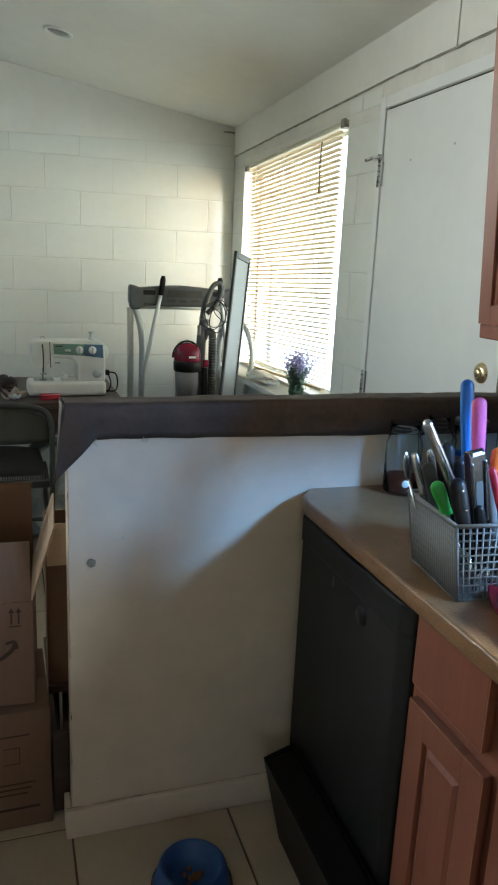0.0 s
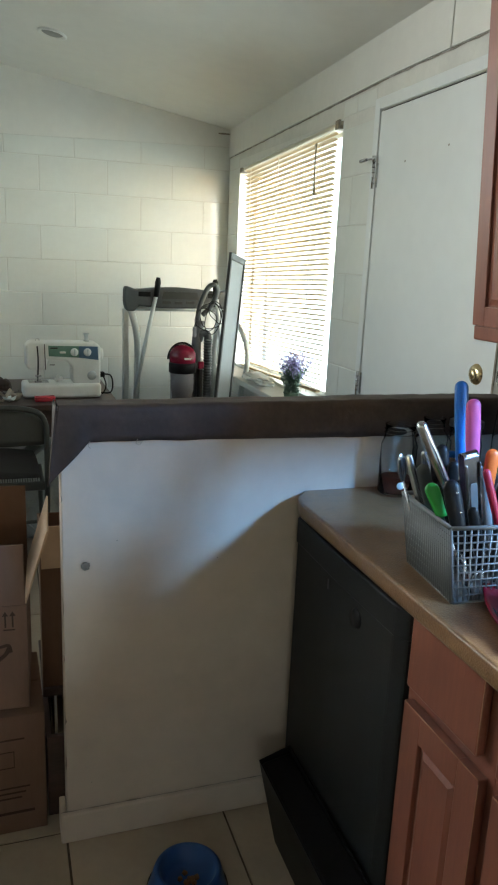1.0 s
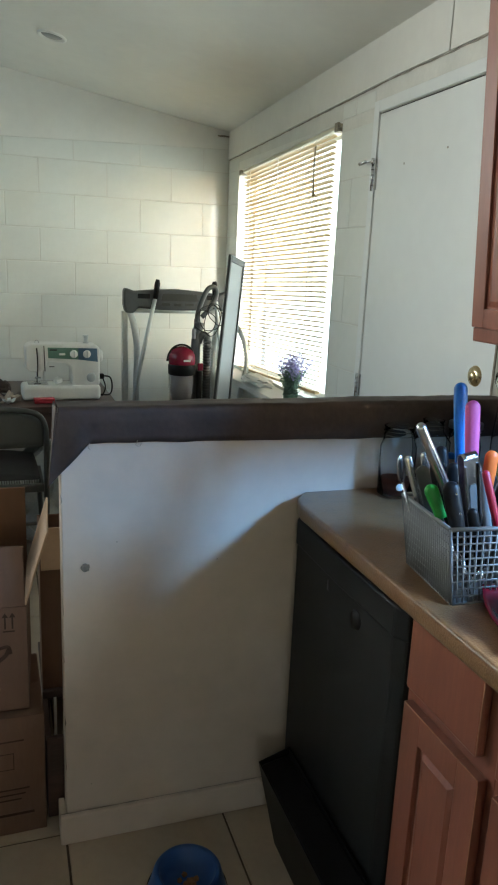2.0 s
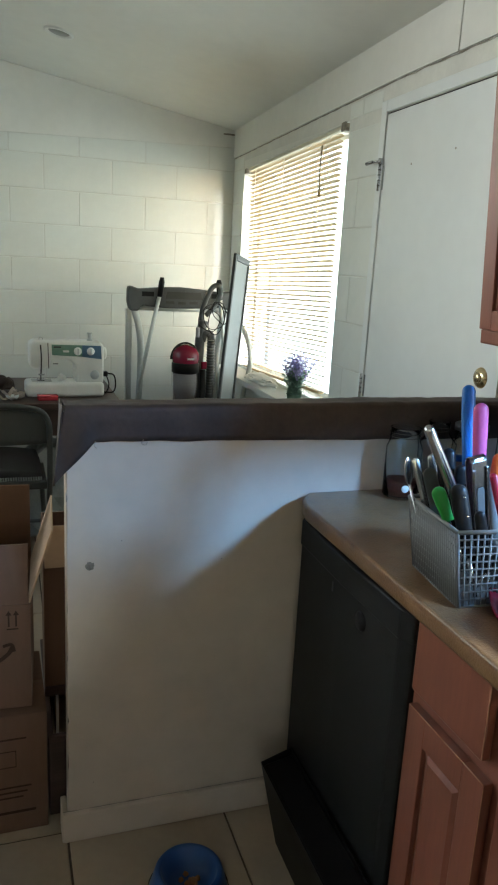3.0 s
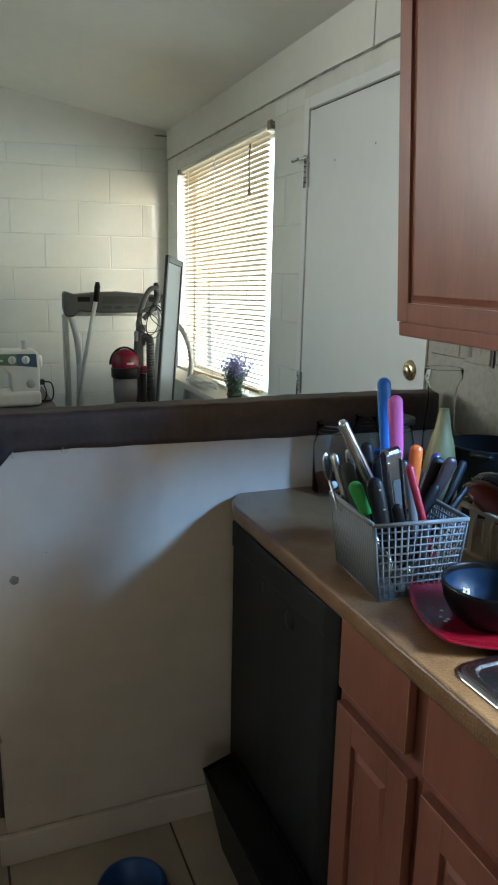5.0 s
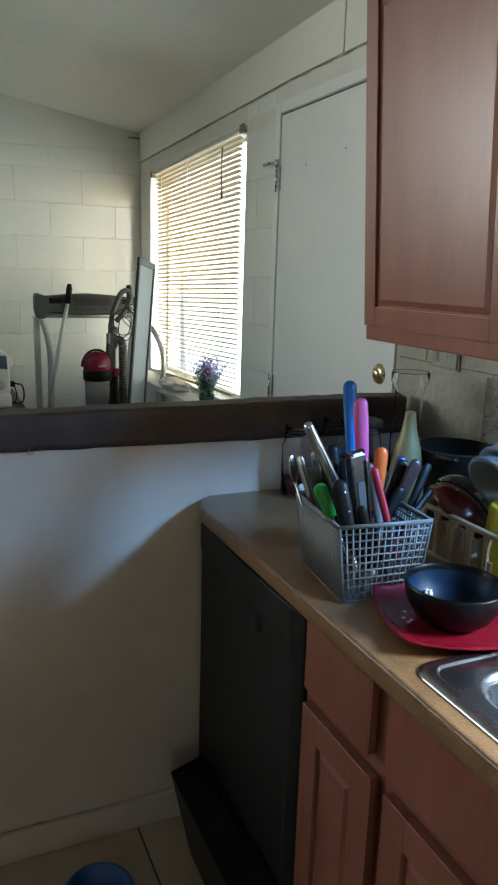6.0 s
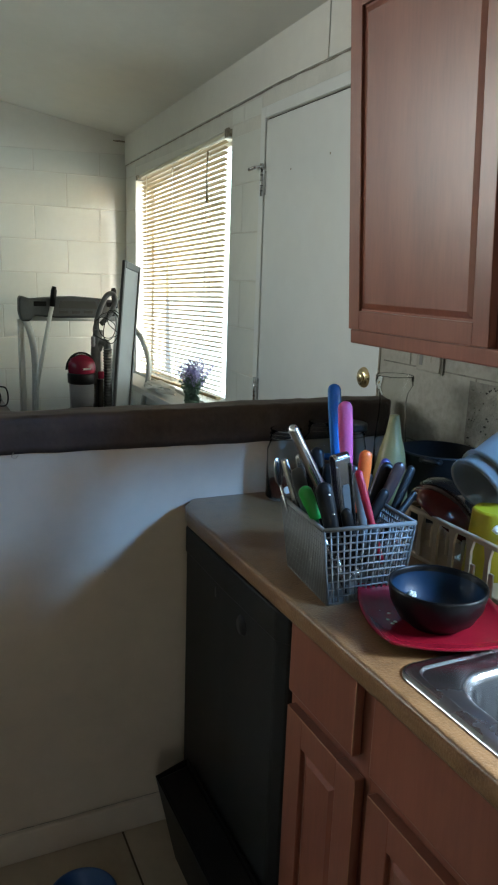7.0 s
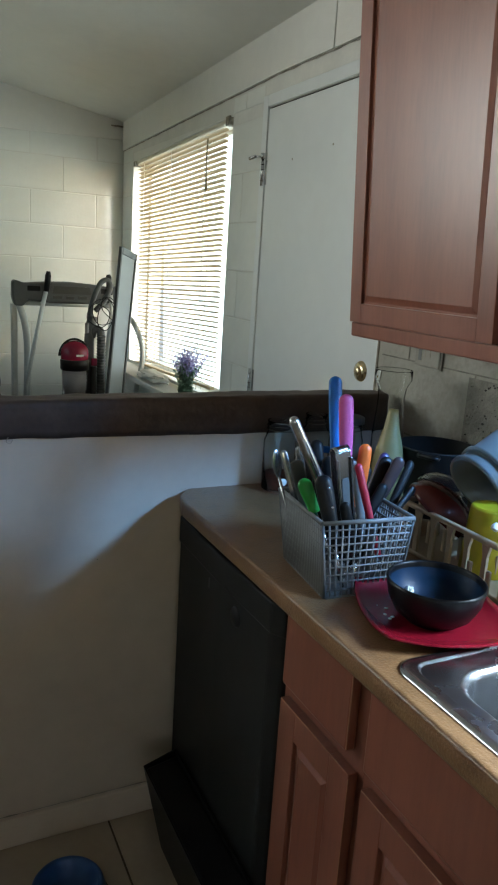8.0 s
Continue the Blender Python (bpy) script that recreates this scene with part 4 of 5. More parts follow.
def b_front_strip():
    prof = [(0.600, CT - 0.040), (0.594, CT - 0.036), (0.592, CT - 0.030), (0.592, CT - 0.006), (0.5932, CT - 0.002), (0.5962, CT - 0.0004), (0.600, CT), (HX0, CT), (HX0, CT - 0.038)]
    bm = bmesh.new()
    rows = []
    for y in (RY + 0.5, 0.3, 1.0, 1.80, 1.85, PY - 0.003):
        s = 0.0 if y < 1.82 else (0.012 if y < 1.86 else 0.046)
        rows.append([bm.verts.new((min(x + s, HX0), y, z)) for x, z in prof])
    n = len(prof)
    for a, b in zip(rows, rows[1:]):
        for i in range(n):
            bm.faces.new((a[i], a[(i + 1) % n], b[(i + 1) % n], b[i]))
    bm.faces.new(rows[0])
    bm.faces.new(rows[-1][::-1])
    bmesh.ops.recalc_face_normals(bm, faces=bm.faces)
    for f in bm.faces:
        f.smooth = len(f.verts) == 4 and max(v.co.x for v in f.verts) < 0.63
    return bm


part("front_edge", b_front_strip(), M_COUNTER, counter)
part("top", b_join(b_box(HX0, KX - 0.002, HY1, PY - 0.003, CT - 0.038, CT), b_box(HX0, KX - 0.002, RY + 0.5, HY0, CT - 0.038, CT), b_box(HX1, KX - 0.002, HY0, HY1, CT - 0.038, CT)), M_COUNTER, counter)


def base_unit(label, y0, y1, doors, drawers):
    c = thing("base_cabinet", label, "cabinet", pose(0, y0, 0), "base cabinets under the counter")
    w = y1 - y0
    x = 0.622
    for a in (0.0, w - 0.018):
        part("side_panel", b_box(x + 0.02, KX - 0.02, a, a + 0.018, 0.0, 0.855), M_WOOD, c)
    part("bottom_panel", b_box(x + 0.02, KX - 0.02, 0.018, w - 0.018, 0.09, 0.108), M_WOOD, c)
    part("toe_board", b_box(x + 0.07, x + 0.085, 0.018, w - 0.018, 0, 0.09), M_WOOD, c)
    for a in (0.0, w - 0.038):
        part("stile", b_box(x, x + 0.02, a, a + 0.038, 0.09, 0.855), M_WOOD, c)
    for a, b in ((0.815, 0.855), (0.682, 0.722), (0.09, 0.13)):
        part("rail", b_box(x, x + 0.02, 0.038, w - 0.038, a, b), M_WOOD, c)
    for a, b in drawers:
        front = part("drawer_front", b_box(0.603, 0.6215, a, b, 0.718, 0.858, 0.004), M_WOOD, c)
        # pale strips draw both wear and the edge highlights
        part("worn_highlight_edge", b_tube([(0.6046, a + 0.0014, 0.722 + 0.0066 * k) for k in range(21)], [0.0011 + 0.0007 * noise.noise(Vector((k * 0.7, a * 9, y0))) for k in range(21)], 6), M_WOOD_HIGHLIGHT, front, "pale worn edge with its highlight in the colour")
        part("worn_highlight_edge", b_tube([(0.6046, a + 0.004 + (b - a - 0.008) * k / 24, 0.8566) for k in range(25)], [0.0010 + 0.0007 * noise.noise(Vector((k * 0.6, a * 5, y0 + 2))) for k in range(25)], 6), M_WOOD_HIGHLIGHT, front, "pale worn edge with its highlight in the colour")
    for a, b in doors:
        leaf = panel_door(c, a, b, 0.115, 0.688, 0.603)
        part("worn_highlight_edge", b_tube([(0.6036, a + 0.002 + (b - a - 0.004) * k / 24, 0.6874) for k in range(25)], [0.0011 + 0.0008 * noise.noise(Vector((k * 0.6, a * 7, y0 + 5))) for k in range(25)], 6), M_WOOD_HIGHLIGHT, leaf, "pale worn edge with its highlight in the colour")
        part("worn_highlight_edge", b_tube([(0.6036, a + 0.0006, 0.40 + 0.0117 * k) for k in range(25)], [0.0009 + 0.0007 * noise.noise(Vector((k * 0.5, a * 3, y0 + 8))) for k in range(25)], 6), M_WOOD_HIGHLIGHT, leaf, "pale worn edge with its highlight in the colour")
    return c


base_unit("reddish wooden base cabinet with drawer and raised panel door", 1.065, 1.318, [(0.014, 0.236)], [(0.028, 0.236)])
base_unit("reddish wooden sink base cabinet with raised panel doors", 0.30, 1.064, [(0.015, 0.368), (0.376, 0.746)], [(0.015, 0.748)])
base_unit("reddish wooden base cabinet with raised panel doors", -0.60, 0.299, [(0.015, 0.44), (0.452, 0.884)], [(0.015, 0.44), (0.452, 0.884)])

# upper cabinet, its top tipped a little forward
up = thing("wall_cabinet", "reddish wooden wall cabinet with a raised panel door", "cabinet", pose(0.965, -0.022, 1.302, 0, -3.8, 0))
for a in (1.238, 1.716):
    part("side_panel", b_box(0.0, 0.285, a, a + 0.018, 0, 0.755), M_WOOD, up)
part("bottom_panel", b_box(0.019, 0.27, 1.256, 1.716, 0.012, 0.03), M_WOOD, up)
part("top_panel", b_box(0.0, 0.285, 1.256, 1.716, 0.735, 0.755), M_WOOD, up)
part("back_panel", b_box(0.27, 0.285, 1.256, 1.716, 0.0, 0.735), M_WOOD, up)
for a, b in ((0.0, 0.045), (0.695, 0.735)):
    part("rail", b_box(0.0, 0.019, 1.256, 1.716, a, b), M_WOOD, up)
for a, b in ((1.68, 1.716), (1.256, 1.29)):
    part("stile", b_box(0.0, 0.019, a, b, 0.045, 0.695), M_WOOD, up)
panel_door(up, 1.279, 1.729, 0.028, 0.722, -0.020, 0.0195, 0.042, 0.007)

part("bottom_trim", b_box(-0.014, -0.0005, 1.240, 1.731, -0.005, 0.0265, 0.003), M_WOOD, up)

# refrigerator and bin under the counter
fr = thing("small_refrigerator", "small black refrigerator under the counter", "refrigerator", pose(0.62, 1.60, 0))
part("cabinet_body", b_box(0.052, 0.55, -0.262, 0.262, 0.02, 0.832, 0.008), M_BLACK, fr)
part("door", b_prism([(0.048, -0.262), (0.004, -0.262), (-0.012, -0.235), (-0.016, 0.0), (-0.012, 0.245), (0.004, 0.266), (0.048, 0.266)], 0.045, 0.842, "z", 0.006), M_BLACK, fr)
part("door_lip", b_prism([(0.046, -0.263), (0.002, -0.263), (-0.0145, -0.236), (-0.0185, 0.0), (-0.0145, 0.247), (0.002, 0.268), (0.046, 0.268)], 0.778, 0.8435, "z", 0.005), M_BLACK, fr, "curved grip lip along the top")
part("gasket", b_box(0.0482, 0.0518, -0.25, 0.25, 0.05, 0.83), M_GREYP, fr)
part("badge", b_box(-0.0165, -0.0145, 0.045, 0.052, 0.745, 0.768, 0.0003), M_GREYP, fr, "tiny grey badge")
part("lock", put(b_lathe([(0, 0.005), (0.018, 0.005), (0.022, 0)], 20), pose(-0.0145, -0.09, 0.742, 0, -90)), M_BLACKP, fr)
for fx in (0.08, 0.50):
    for fy in (-0.23, 0.23):
        part("foot", b_tube([(fx, fy, 0), (fx, fy, 0.02)], 0.016, 12), M_BLACKP, fr)


def b_bin():
    bm = bmesh.new()
    lo = [bm.verts.new(p) for p in ((0.553, 1.30, 0), (0.592, 1.30, 0), (0.592, 1.745, 0), (0.553, 1.745, 0))]
    hi = [bm.verts.new(p) for p in ((0.506, 1.27, 0.236), (0.599, 1.27, 0.236), (0.599, 1.79, 0.244), (0.506, 1.765, 0.236))]
    bm.faces.new(lo)
    for i in range(4):
        j = (i + 1) % 4
        bm.faces.new((lo[i], lo[j], hi[j], hi[i]))
    bmesh.ops.recalc_face_normals(bm, faces=bm.faces)
    bmesh.ops.solidify(bm, geom=bm.faces, thickness=0.003)
    return bm


bn = thing("waste_bin", "narrow black plastic bin standing before the refrigerator", "bin")
part("bin_body", b_bin(), M_BLACKP, bn)
part("bin_bag", b_prism([(0.512, 1.28), (0.595, 1.28), (0.595, 1.78), (0.512, 1.76)], 0.20, 0.232, "z", 0.006), M_BLACKP, bn)

# pet bowl
pb = thing("pet_bowl", "round blue plastic pet bowl on the floor", "bowl", pose(0.303, 1.664, 0))
part("bowl", b_lathe([(0.094, 0.0), (0.093, 0.008), (0.080, 0.056), (0.076, 0.062), (0.070, 0.063), (0.066, 0.058), (0.055, 0.025), (0.045, 0.019), (0, 0.018)], 48), M_BLUE, pb)
part("rubber_foot", b_lathe([(0.096, 0.0), (0.097, 0.004), (0.0955, 0.010), (0.0945, 0.010)], 40), M_BLACKP, pb)
rk = random.Random(7)
for k in range(14):
    a, r = rk.uniform(0, 6.28), rk.uniform(0.0, 0.036)
    part("kibble", put(crumple(0.006, k, 0.8), pose(r * math.cos(a) * 0.9 + 0.008, r * math.sin(a) * 0.9 - 0.002, 0.0185)), M_FOOD, pb)

# sink
sk = thing("kitchen_sink", "stainless steel kitchen sink set in the counter", "sink")


def rrect(x0, x1, y0, y1, r, n=6):
    out = []
    for cx, cy, a0 in ((x1 - r, y1 - r, 0), (x0 + r, y1 - r, 90), (x0 + r, y0 + r, 180), (x1 - r, y0 + r, 270)):
        out += [(cx + r * math.cos(radians(a0 + 90 * k / n)), cy + r * math.sin(radians(a0 + 90 * k / n))) for k in range(n + 1)]
    return out


def b_loops(loops):
    bm = bmesh.new()
    rows = [[bm.verts.new((x, y, z)) for x, y in p] for p, z in loops]
    n = len(rows[0])
    for a, b in zip(rows, rows[1:]):
        for i in range(n):
            bm.faces.new((a[i], a[(i + 1) % n], b[(i + 1) % n], b[i]))
    bm.faces.new(rows[-1])
    bmesh.ops.recalc_face_normals(bm, faces=bm.faces)
    for f in bm.faces:
        f.smooth = abs(f.normal.z) < 0.985
    return bm


part("basin", b_loops([(rrect(0.624, 1.115, 0.26, 1.040, 0.035), CT + 0.0005), (rrect(0.6255, 1.1135, 0.2615, 1.0385, 0.034), CT + 0.0035), (rrect(0.630, 1.109, 0.266, 1.034, 0.032), CT + 0.0055), (rrect(0.634, 1.105, 0.270, 1.030, 0.030), CT + 0.0062),
                       (rrect(0.6435, 1.0955, 0.2795, 1.0205, 0.026), CT + 0.0066), (rrect(0.6445, 1.0945, 0.2805, 1.0195, 0.0255), CT + 0.0064), (rrect(0.6475, 1.0915, 0.2835, 1.0165, 0.024), CT + 0.0035), (rrect(0.6485, 1.0905, 0.2845, 1.0155, 0.0235), CT + 0.0032),
                       (rrect(0.6515, 1.0875, 0.2875, 1.0125, 0.022), CT + 0.0031), (rrect(0.668, 1.070, 0.305, 0.986, 0.062), CT + 0.0030), (rrect(0.671, 1.067, 0.308, 0.983, 0.062), CT + 0.0026), (rrect(0.675, 1.063, 0.312, 0.979, 0.062), CT + 0.0002), (rrect(0.6785, 1.0595, 0.3155, 0.9755, 0.062), CT - 0.005),
                       (rrect(0.681, 1.057, 0.318, 0.973, 0.062), CT - 0.013), (rrect(0.692, 1.046, 0.330, 0.960, 0.062), CT - 0.13), (rrect(0.705, 1.03, 0.348, 0.942, 0.058), CT - 0.155), (rrect(0.73, 1.005, 0.38, 0.91, 0.05), CT - 0.165)]), M_SINK, sk)
part("drain", put(b_lathe([(0, 0.001), (0.03, 0.002), (0.042, 0.004), (0.045, 0)], 24), pose(0.87, 0.64, CT - 0.1648)), M_STEEL, sk)

# basket of utensils
bk = thing("utensil_basket", "grey plastic grid basket full of kitchen utensils", "basket", pose(0, 0, CT + 0.0005))
B0 = ((0.644, 1.252), (0.790, 1.246), (0.800, 1.420), (0.664, 1.430))
B1 = ((0.646, 1.281), (0.824, 1.262), (0.838, 1.458), (0.668, 1.478))
BH = 0.124


def side_pt(i, u, v):
    j = (i + 1) % 4
    a = [(1 - u) * B0[i][k] + u * B0[j][k] for k in (0, 1)]
    b = [(1 - u) * B1[i][k] + u * B1[j][k] for k in (0, 1)]
    return Vector(((1 - v) * a[0] + v * b[0], (1 - v) * a[1] + v * b[1], BH * v))


for i in range(4):
    nu, nv = (14, 10) if i % 2 == 0 else (24, 10)
    for k in range(nu + 1):
        part("upright_bar", b_tube([side_pt(i, k / nu, 0), side_pt(i, k / nu, 1)], (0.0028 if i == 3 else 0.0017) if 0 < k < nu else 0.003, 6), M_BASKET, bk)
    for k in range(nv):
        part("cross_bar", b_tube([side_pt(i, 0, k / nv), side_pt(i, 1, k / nv)], 0.0017 if k else 0.003, 6), M_BASKET, bk)
part("rim", b_join(*[b_tube([side_pt(i, 0, 1), side_pt(i, 1, 1)], 0.0042, 8) for i in range(4)]), M_BASKET, bk)
part("bottom", b_prism(list(B0), 0.0, 0.003, "z"), M_BASKET, bk)
FLOOR_Z = CT + 0.0045


def reach(a, b, z=FLOOR_Z + 0.003):
    """The point where the line from a through b comes down to the basket's floor, kept inside it."""
    a, b = Vector(a), Vector(b)
    p = a + (b - a) * ((a.z - z) / (a.z - b.z))
    p.x, p.y = min(max(p.x, 0.668), 0.782), min(max(p.y, 1.27), 1.41)
    return p


def utensil(name, label, top, mid, mat_grip, width, thick, grip_share, mat_shaft=None, shaft=0.004, taper=0.8):
    top, mid = Vector(top), Vector(mid)
    foot = reach(top, mid)
    u = thing(name, label, "utensil", None, "utensils in the basket")
    g = top + (foot - top) * grip_share
    ln = (g - top).length
    steps = [min(1.0, width * (1 - math.cos(math.pi / 2 * k / 7)) / ln) for k in range(8)]
    steps += [steps[-1] + (1 - steps[-1]) * k / 8 for k in range(1, 9)]
    pts = [top + (g - top) * s for s in steps]
    rs = []
    for s in steps:
        cap = math.sqrt(max(0.0, 1 - (1 - min(1, s * ln / width)) ** 2))
        belly = 1 + 0.10 * math.sin(math.pi * min(1, 1.4 * s))
        rs.append(max(0.0008, width * cap * belly * (1 + (taper - 1) * s)))
    part("grip", b_tube(pts, rs, 14, thick, (0.3, 1, 0)), mat_grip, u)
    if grip_share < 0.99:
        part("shaft", b_tube([g, foot], shaft, 8, 0.6), mat_shaft or M_STEEL, u)
    return u


utensil("spatula", "blue silicone spatula handle sticking out of the basket", (0.766, 1.470, 1.241), (0.766, 1.465, 1.10), M_SPAT, 0.0130, 0.65, 0.5)
part("guard", put(b_box(-0.021, 0.011, -0.006, 0.006, -0.007, 0.007, 0.005), pose(0.757, 1.462, 1.098, 0, 8, 0)), M_SPAT, bpy.data.objects["spatula"])
utensil("peeler", "pink handled utensil standing in the basket", (0.756, 1.412, 1.217), (0.769, 1.405, 1.05), M_PINK, 0.0138, 0.65, 0.62, taper=0.72)
utensil("peeler", "orange handled utensil standing in the basket", (0.800, 1.395, 1.124), (0.808, 1.39, 1.03), M_ORANGE, 0.0125, 0.7, 0.55)
utensil("measuring_spoon", "green plastic spoon handle in the basket", (0.640, 1.350, 1.080), (0.659, 1.335, 1.028), M_GREEN, 0.0125, 0.55, 0.33)
utensil("steel_tube_handle", "round polished steel utensil handle in the basket", (0.630, 1.385, 1.183), (0.685, 1.38, 1.080), M_STEEL, 0.0095, 1.0, 0.9, taper=1.0)
utensil("can_opener", "slim red handled can opener in the basket", (0.750, 1.345, 1.102), (0.790, 1.31, 1.003), M_REDH, 0.0072, 0.8, 0.8)
opener_arm = utensil("can_opener", "pale grey can opener arm in the basket", (0.757, 1.360, 1.094), (0.766, 1.340, 0.998), M_BASKET, 0.0085, 0.6, 0.8)
utensil("knife", "black handled kitchen knife in the basket", (0.664, 1.325, 1.092), (0.674, 1.300, 1.020), M_BLACKP, 0.0150, 0.6, 0.62)
utensil("knife", "black riveted knife handle in the basket", (0.690, 1.42, 1.105), (0.712, 1.40, 1.02), M_BLACKP, 0.0125, 0.7, 0.7)
utensil("knife", "black handled kitchen knife in the basket", (0.717, 1.44, 1.125), (0.72, 1.42, 1.02), M_BLACKP, 0.013, 0.7, 0.7)
utensil("knife", "purple plastic knife handle in the basket", (0.868, 1.42, 1.096), (0.832, 1.41, 1.01), M_PURPLE, 0.0105, 0.7, 0.7)
utensil("server", "brown smoked plastic serving spoon in the basket", (0.878, 1.385, 1.096), (0.838, 1.385, 1.012), M_BROWNH, 0.0125, 0.5, 0.6, M_BROWNH, 0.005)
utensil("ladle", "dark plastic ladle handle leaning out of the basket", (0.868, 1.41, 1.090), (0.830, 1.40, 1.01), M_BLACKP, 0.0155, 0.4, 0.8)
utensil("turner", "long black turner handle leaning out of the basket", (0.907, 1.388, 1.086), (0.843, 1.360, 0.986), M_BLACKP, 0.0090, 0.6, 0.8)
utensil("turner", "black slim turner handle leaning out of the basket", (0.898, 1.360, 1.042), (0.832, 1.340, 0.992), M_BLACKP, 0.0075, 0.6, 0.8)
utensil("table_knife", "steel table knife standing in the basket", (0.652, 1.45, 1.105), (0.676, 1.44, 1.02), M_STEEL, 0.0075, 0.35, 0.9)
utensil("table_knife", "steel table knife standing in the basket", (0.668, 1.42, 1.120), (0.69, 1.415, 1.02), M_STEEL, 0.0085, 0.3, 0.9)
utensil("fork", "steel fork handle standing in the basket", (0.689, 1.45, 1.140), (0.705, 1.44, 1.03), M_STEEL, 0.0065, 0.35, 0.9)
utensil("spatula", "dark flat spatula leaning in the basket", (0.652, 1.40, 1.100), (0.685, 1.395, 1.00), M_GREYP, 0.0125, 0.3, 0.9)
utensil("whisk", "grey handled tool standing in the basket", (0.762, 1.30, 1.010), (0.762, 1.30, 0.96), M_GREYP, 0.0105, 0.8, 0.9)

sc = thing("scissors", "black handled scissors standing in the basket", "utensil", None, "utensils in the basket")
for sx in (-1, 1):
    part("finger_loop", b_tube([(0.735 + sx * 0.014 + 0.011 * math.cos(a), 1.372, 1.055 + 0.019 * math.sin(a)) for a in (2 * math.pi * k / 20 for k in range(21))], 0.0036, 8), M_BLACKP, sc)
    part("blade", b_tube([(0.735 + sx * 0.010, 1.372, 1.036), (0.735 - sx * 0.004, 1.372, FLOOR_Z + 0.002)], 0.004, 8, 0.4), M_STEEL, sc)
for k, (hx, hy, hz, hw, hm) in enumerate(((0.700, 1.40, 1.078, 0.011, M_BLACKP), (0.728, 1.41, 1.100, 0.012, M_BLACKP), (0.820, 1.41, 1.075, 0.012, M_BLACKP), (0.800, 1.43, 1.085, 0.010, M_BROWNH), (0.705, 1.31, 1.045, 0.010, M_BLACKP), (0.835, 1.37, 1.050, 0.011, M_BLACKP))):
    utensil("knife", "dark handled kitchen knife in the crowded basket", (hx, hy, hz), (0.73 + (hx - 0.73) * 0.6, hy - 0.01, 0.99), hm, hw, 0.6, 0.75)
for q in range(2):
    part("rivet", put(b_lathe([(0, 0.0016), (0.0022, 0.0012), (0.0026, 0)], 10), pose(0.668 + 0.0045 * q, 1.306 - 0.011 * q, 1.074 - 0.032 * q, 70)), M_STEEL, bpy.data.objects["knife"])
sp = thing("spoon", "polished steel spoon standing in the basket", "utensil", None, "utensils in the basket")
bm_ = bmesh.new()
bmesh.ops.create_uvsphere(bm_, u_segments=16, v_segments=10, radius=1)
part("spoon_bowl", smooth(put(bm_, Matrix.Translation((0.645, 1.455, 1.078)) @ pose(0, 0, 0, 0, -15, 20) @ Matrix.Diagonal((0.012, 0.004, 0.030, 1)))), M_STEEL, sp)
part("spoon_stem", b_tube([(0.651, 1.455, 1.052), (0.69, 1.42, FLOOR_Z + 0.002)], 0.003, 8, 0.6), M_STEEL, sp)

tg = thing("tongs", "broad steel kitchen tongs standing in the basket", "utensil", None, "utensils in the basket")
tb = pose(0.699, 1.330, 1.132, -3, -9, 8)
part("tong_arm", put(b_prism([(-0.0165, 0.0), (0.0165, 0.0), (0.0165, -0.06), (0.011, -0.222), (-0.011, -0.222), (-0.0165, -0.06)], -0.009, -0.0075, "y", 0.0005), tb), M_DSTEEL, tg)
part("tong_arm", put(b_prism([(-0.0165, 0.0), (0.0165, 0.0), (0.0165, -0.06), (0.011, -0.218), (-0.011, -0.218), (-0.0165, -0.06)], 0.0075, 0.009, "y", 0.0005), tb), M_DSTEEL, tg)
part("spring_bend", put(b_sheet(lambda u, v: ((u - 0.5) * 0.033, -0.0085 * math.cos(math.pi * v), 0.0085 * math.sin(math.pi * v)), 4, 10, 0.0015), tb), M_DSTEEL, tg)
for ex in (-0.0165, 0.0130):
    part("arm_flange", put(b_prism([(ex, -0.012), (ex + 0.0035, -0.012), (ex + 0.0035 - (0.004 if ex > 0 else -0.004), -0.215), (ex - (0.004 if ex > 0 else -0.004), -0.215)], -0.0135, -0.0092, "y", 0.001), tb), M_DSTEEL, tg)
part("channel", put(b_prism([(-0.0085, -0.055), (-0.006, -0.048), (0.006, -0.048), (0.0085, -0.055), (0.0060, -0.205), (-0.0060, -0.205)], -0.0108, -0.0090, "y", 0.0008), tb), M_GREYP, tg, "dark pressed channel")

# plate, bowl and their neighbours
pl = thing("square_plate", "glossy red square plate with pale spots", "plate", pose(0.772, 1.130, CT + 0.0005, 0, 0, -20))


def plate_pt(u, v):
    # a square softened towards a circle, corners lifted
    a, b = 2 * u - 1, 2 * v - 1
    x, y = a * math.sqrt(1 - 0.22 * b * b), b * math.sqrt(1 - 0.22 * a * a)
    z = 0.004 + 0.012 * max(abs(a), abs(b)) ** 5 + 0.008 * abs(a * b) ** 2.5
    return (x * 0.118, y * 0.118, z)


part("dish", b_sheet(plate_pt, 28, 28, 0.004), M_REDPLATE, pl)
for dx, dy in ((-0.085, 0.030), (-0.070, 0.020), (-0.078, -0.002), (-0.068, -0.010), (-0.074, -0.016)):
    part("pale_spot", put(b_lathe([(0, 0.0006), (0.003, 0.0005), (0.0034, 0)], 10), pose(dx, dy, 0.0098)), M_WHITEP, pl)
bw = thing("ceramic_bowl", "black ceramic bowl with blue glazed inside", "bowl", pose(0.766, 1.122, CT + 0.0053))
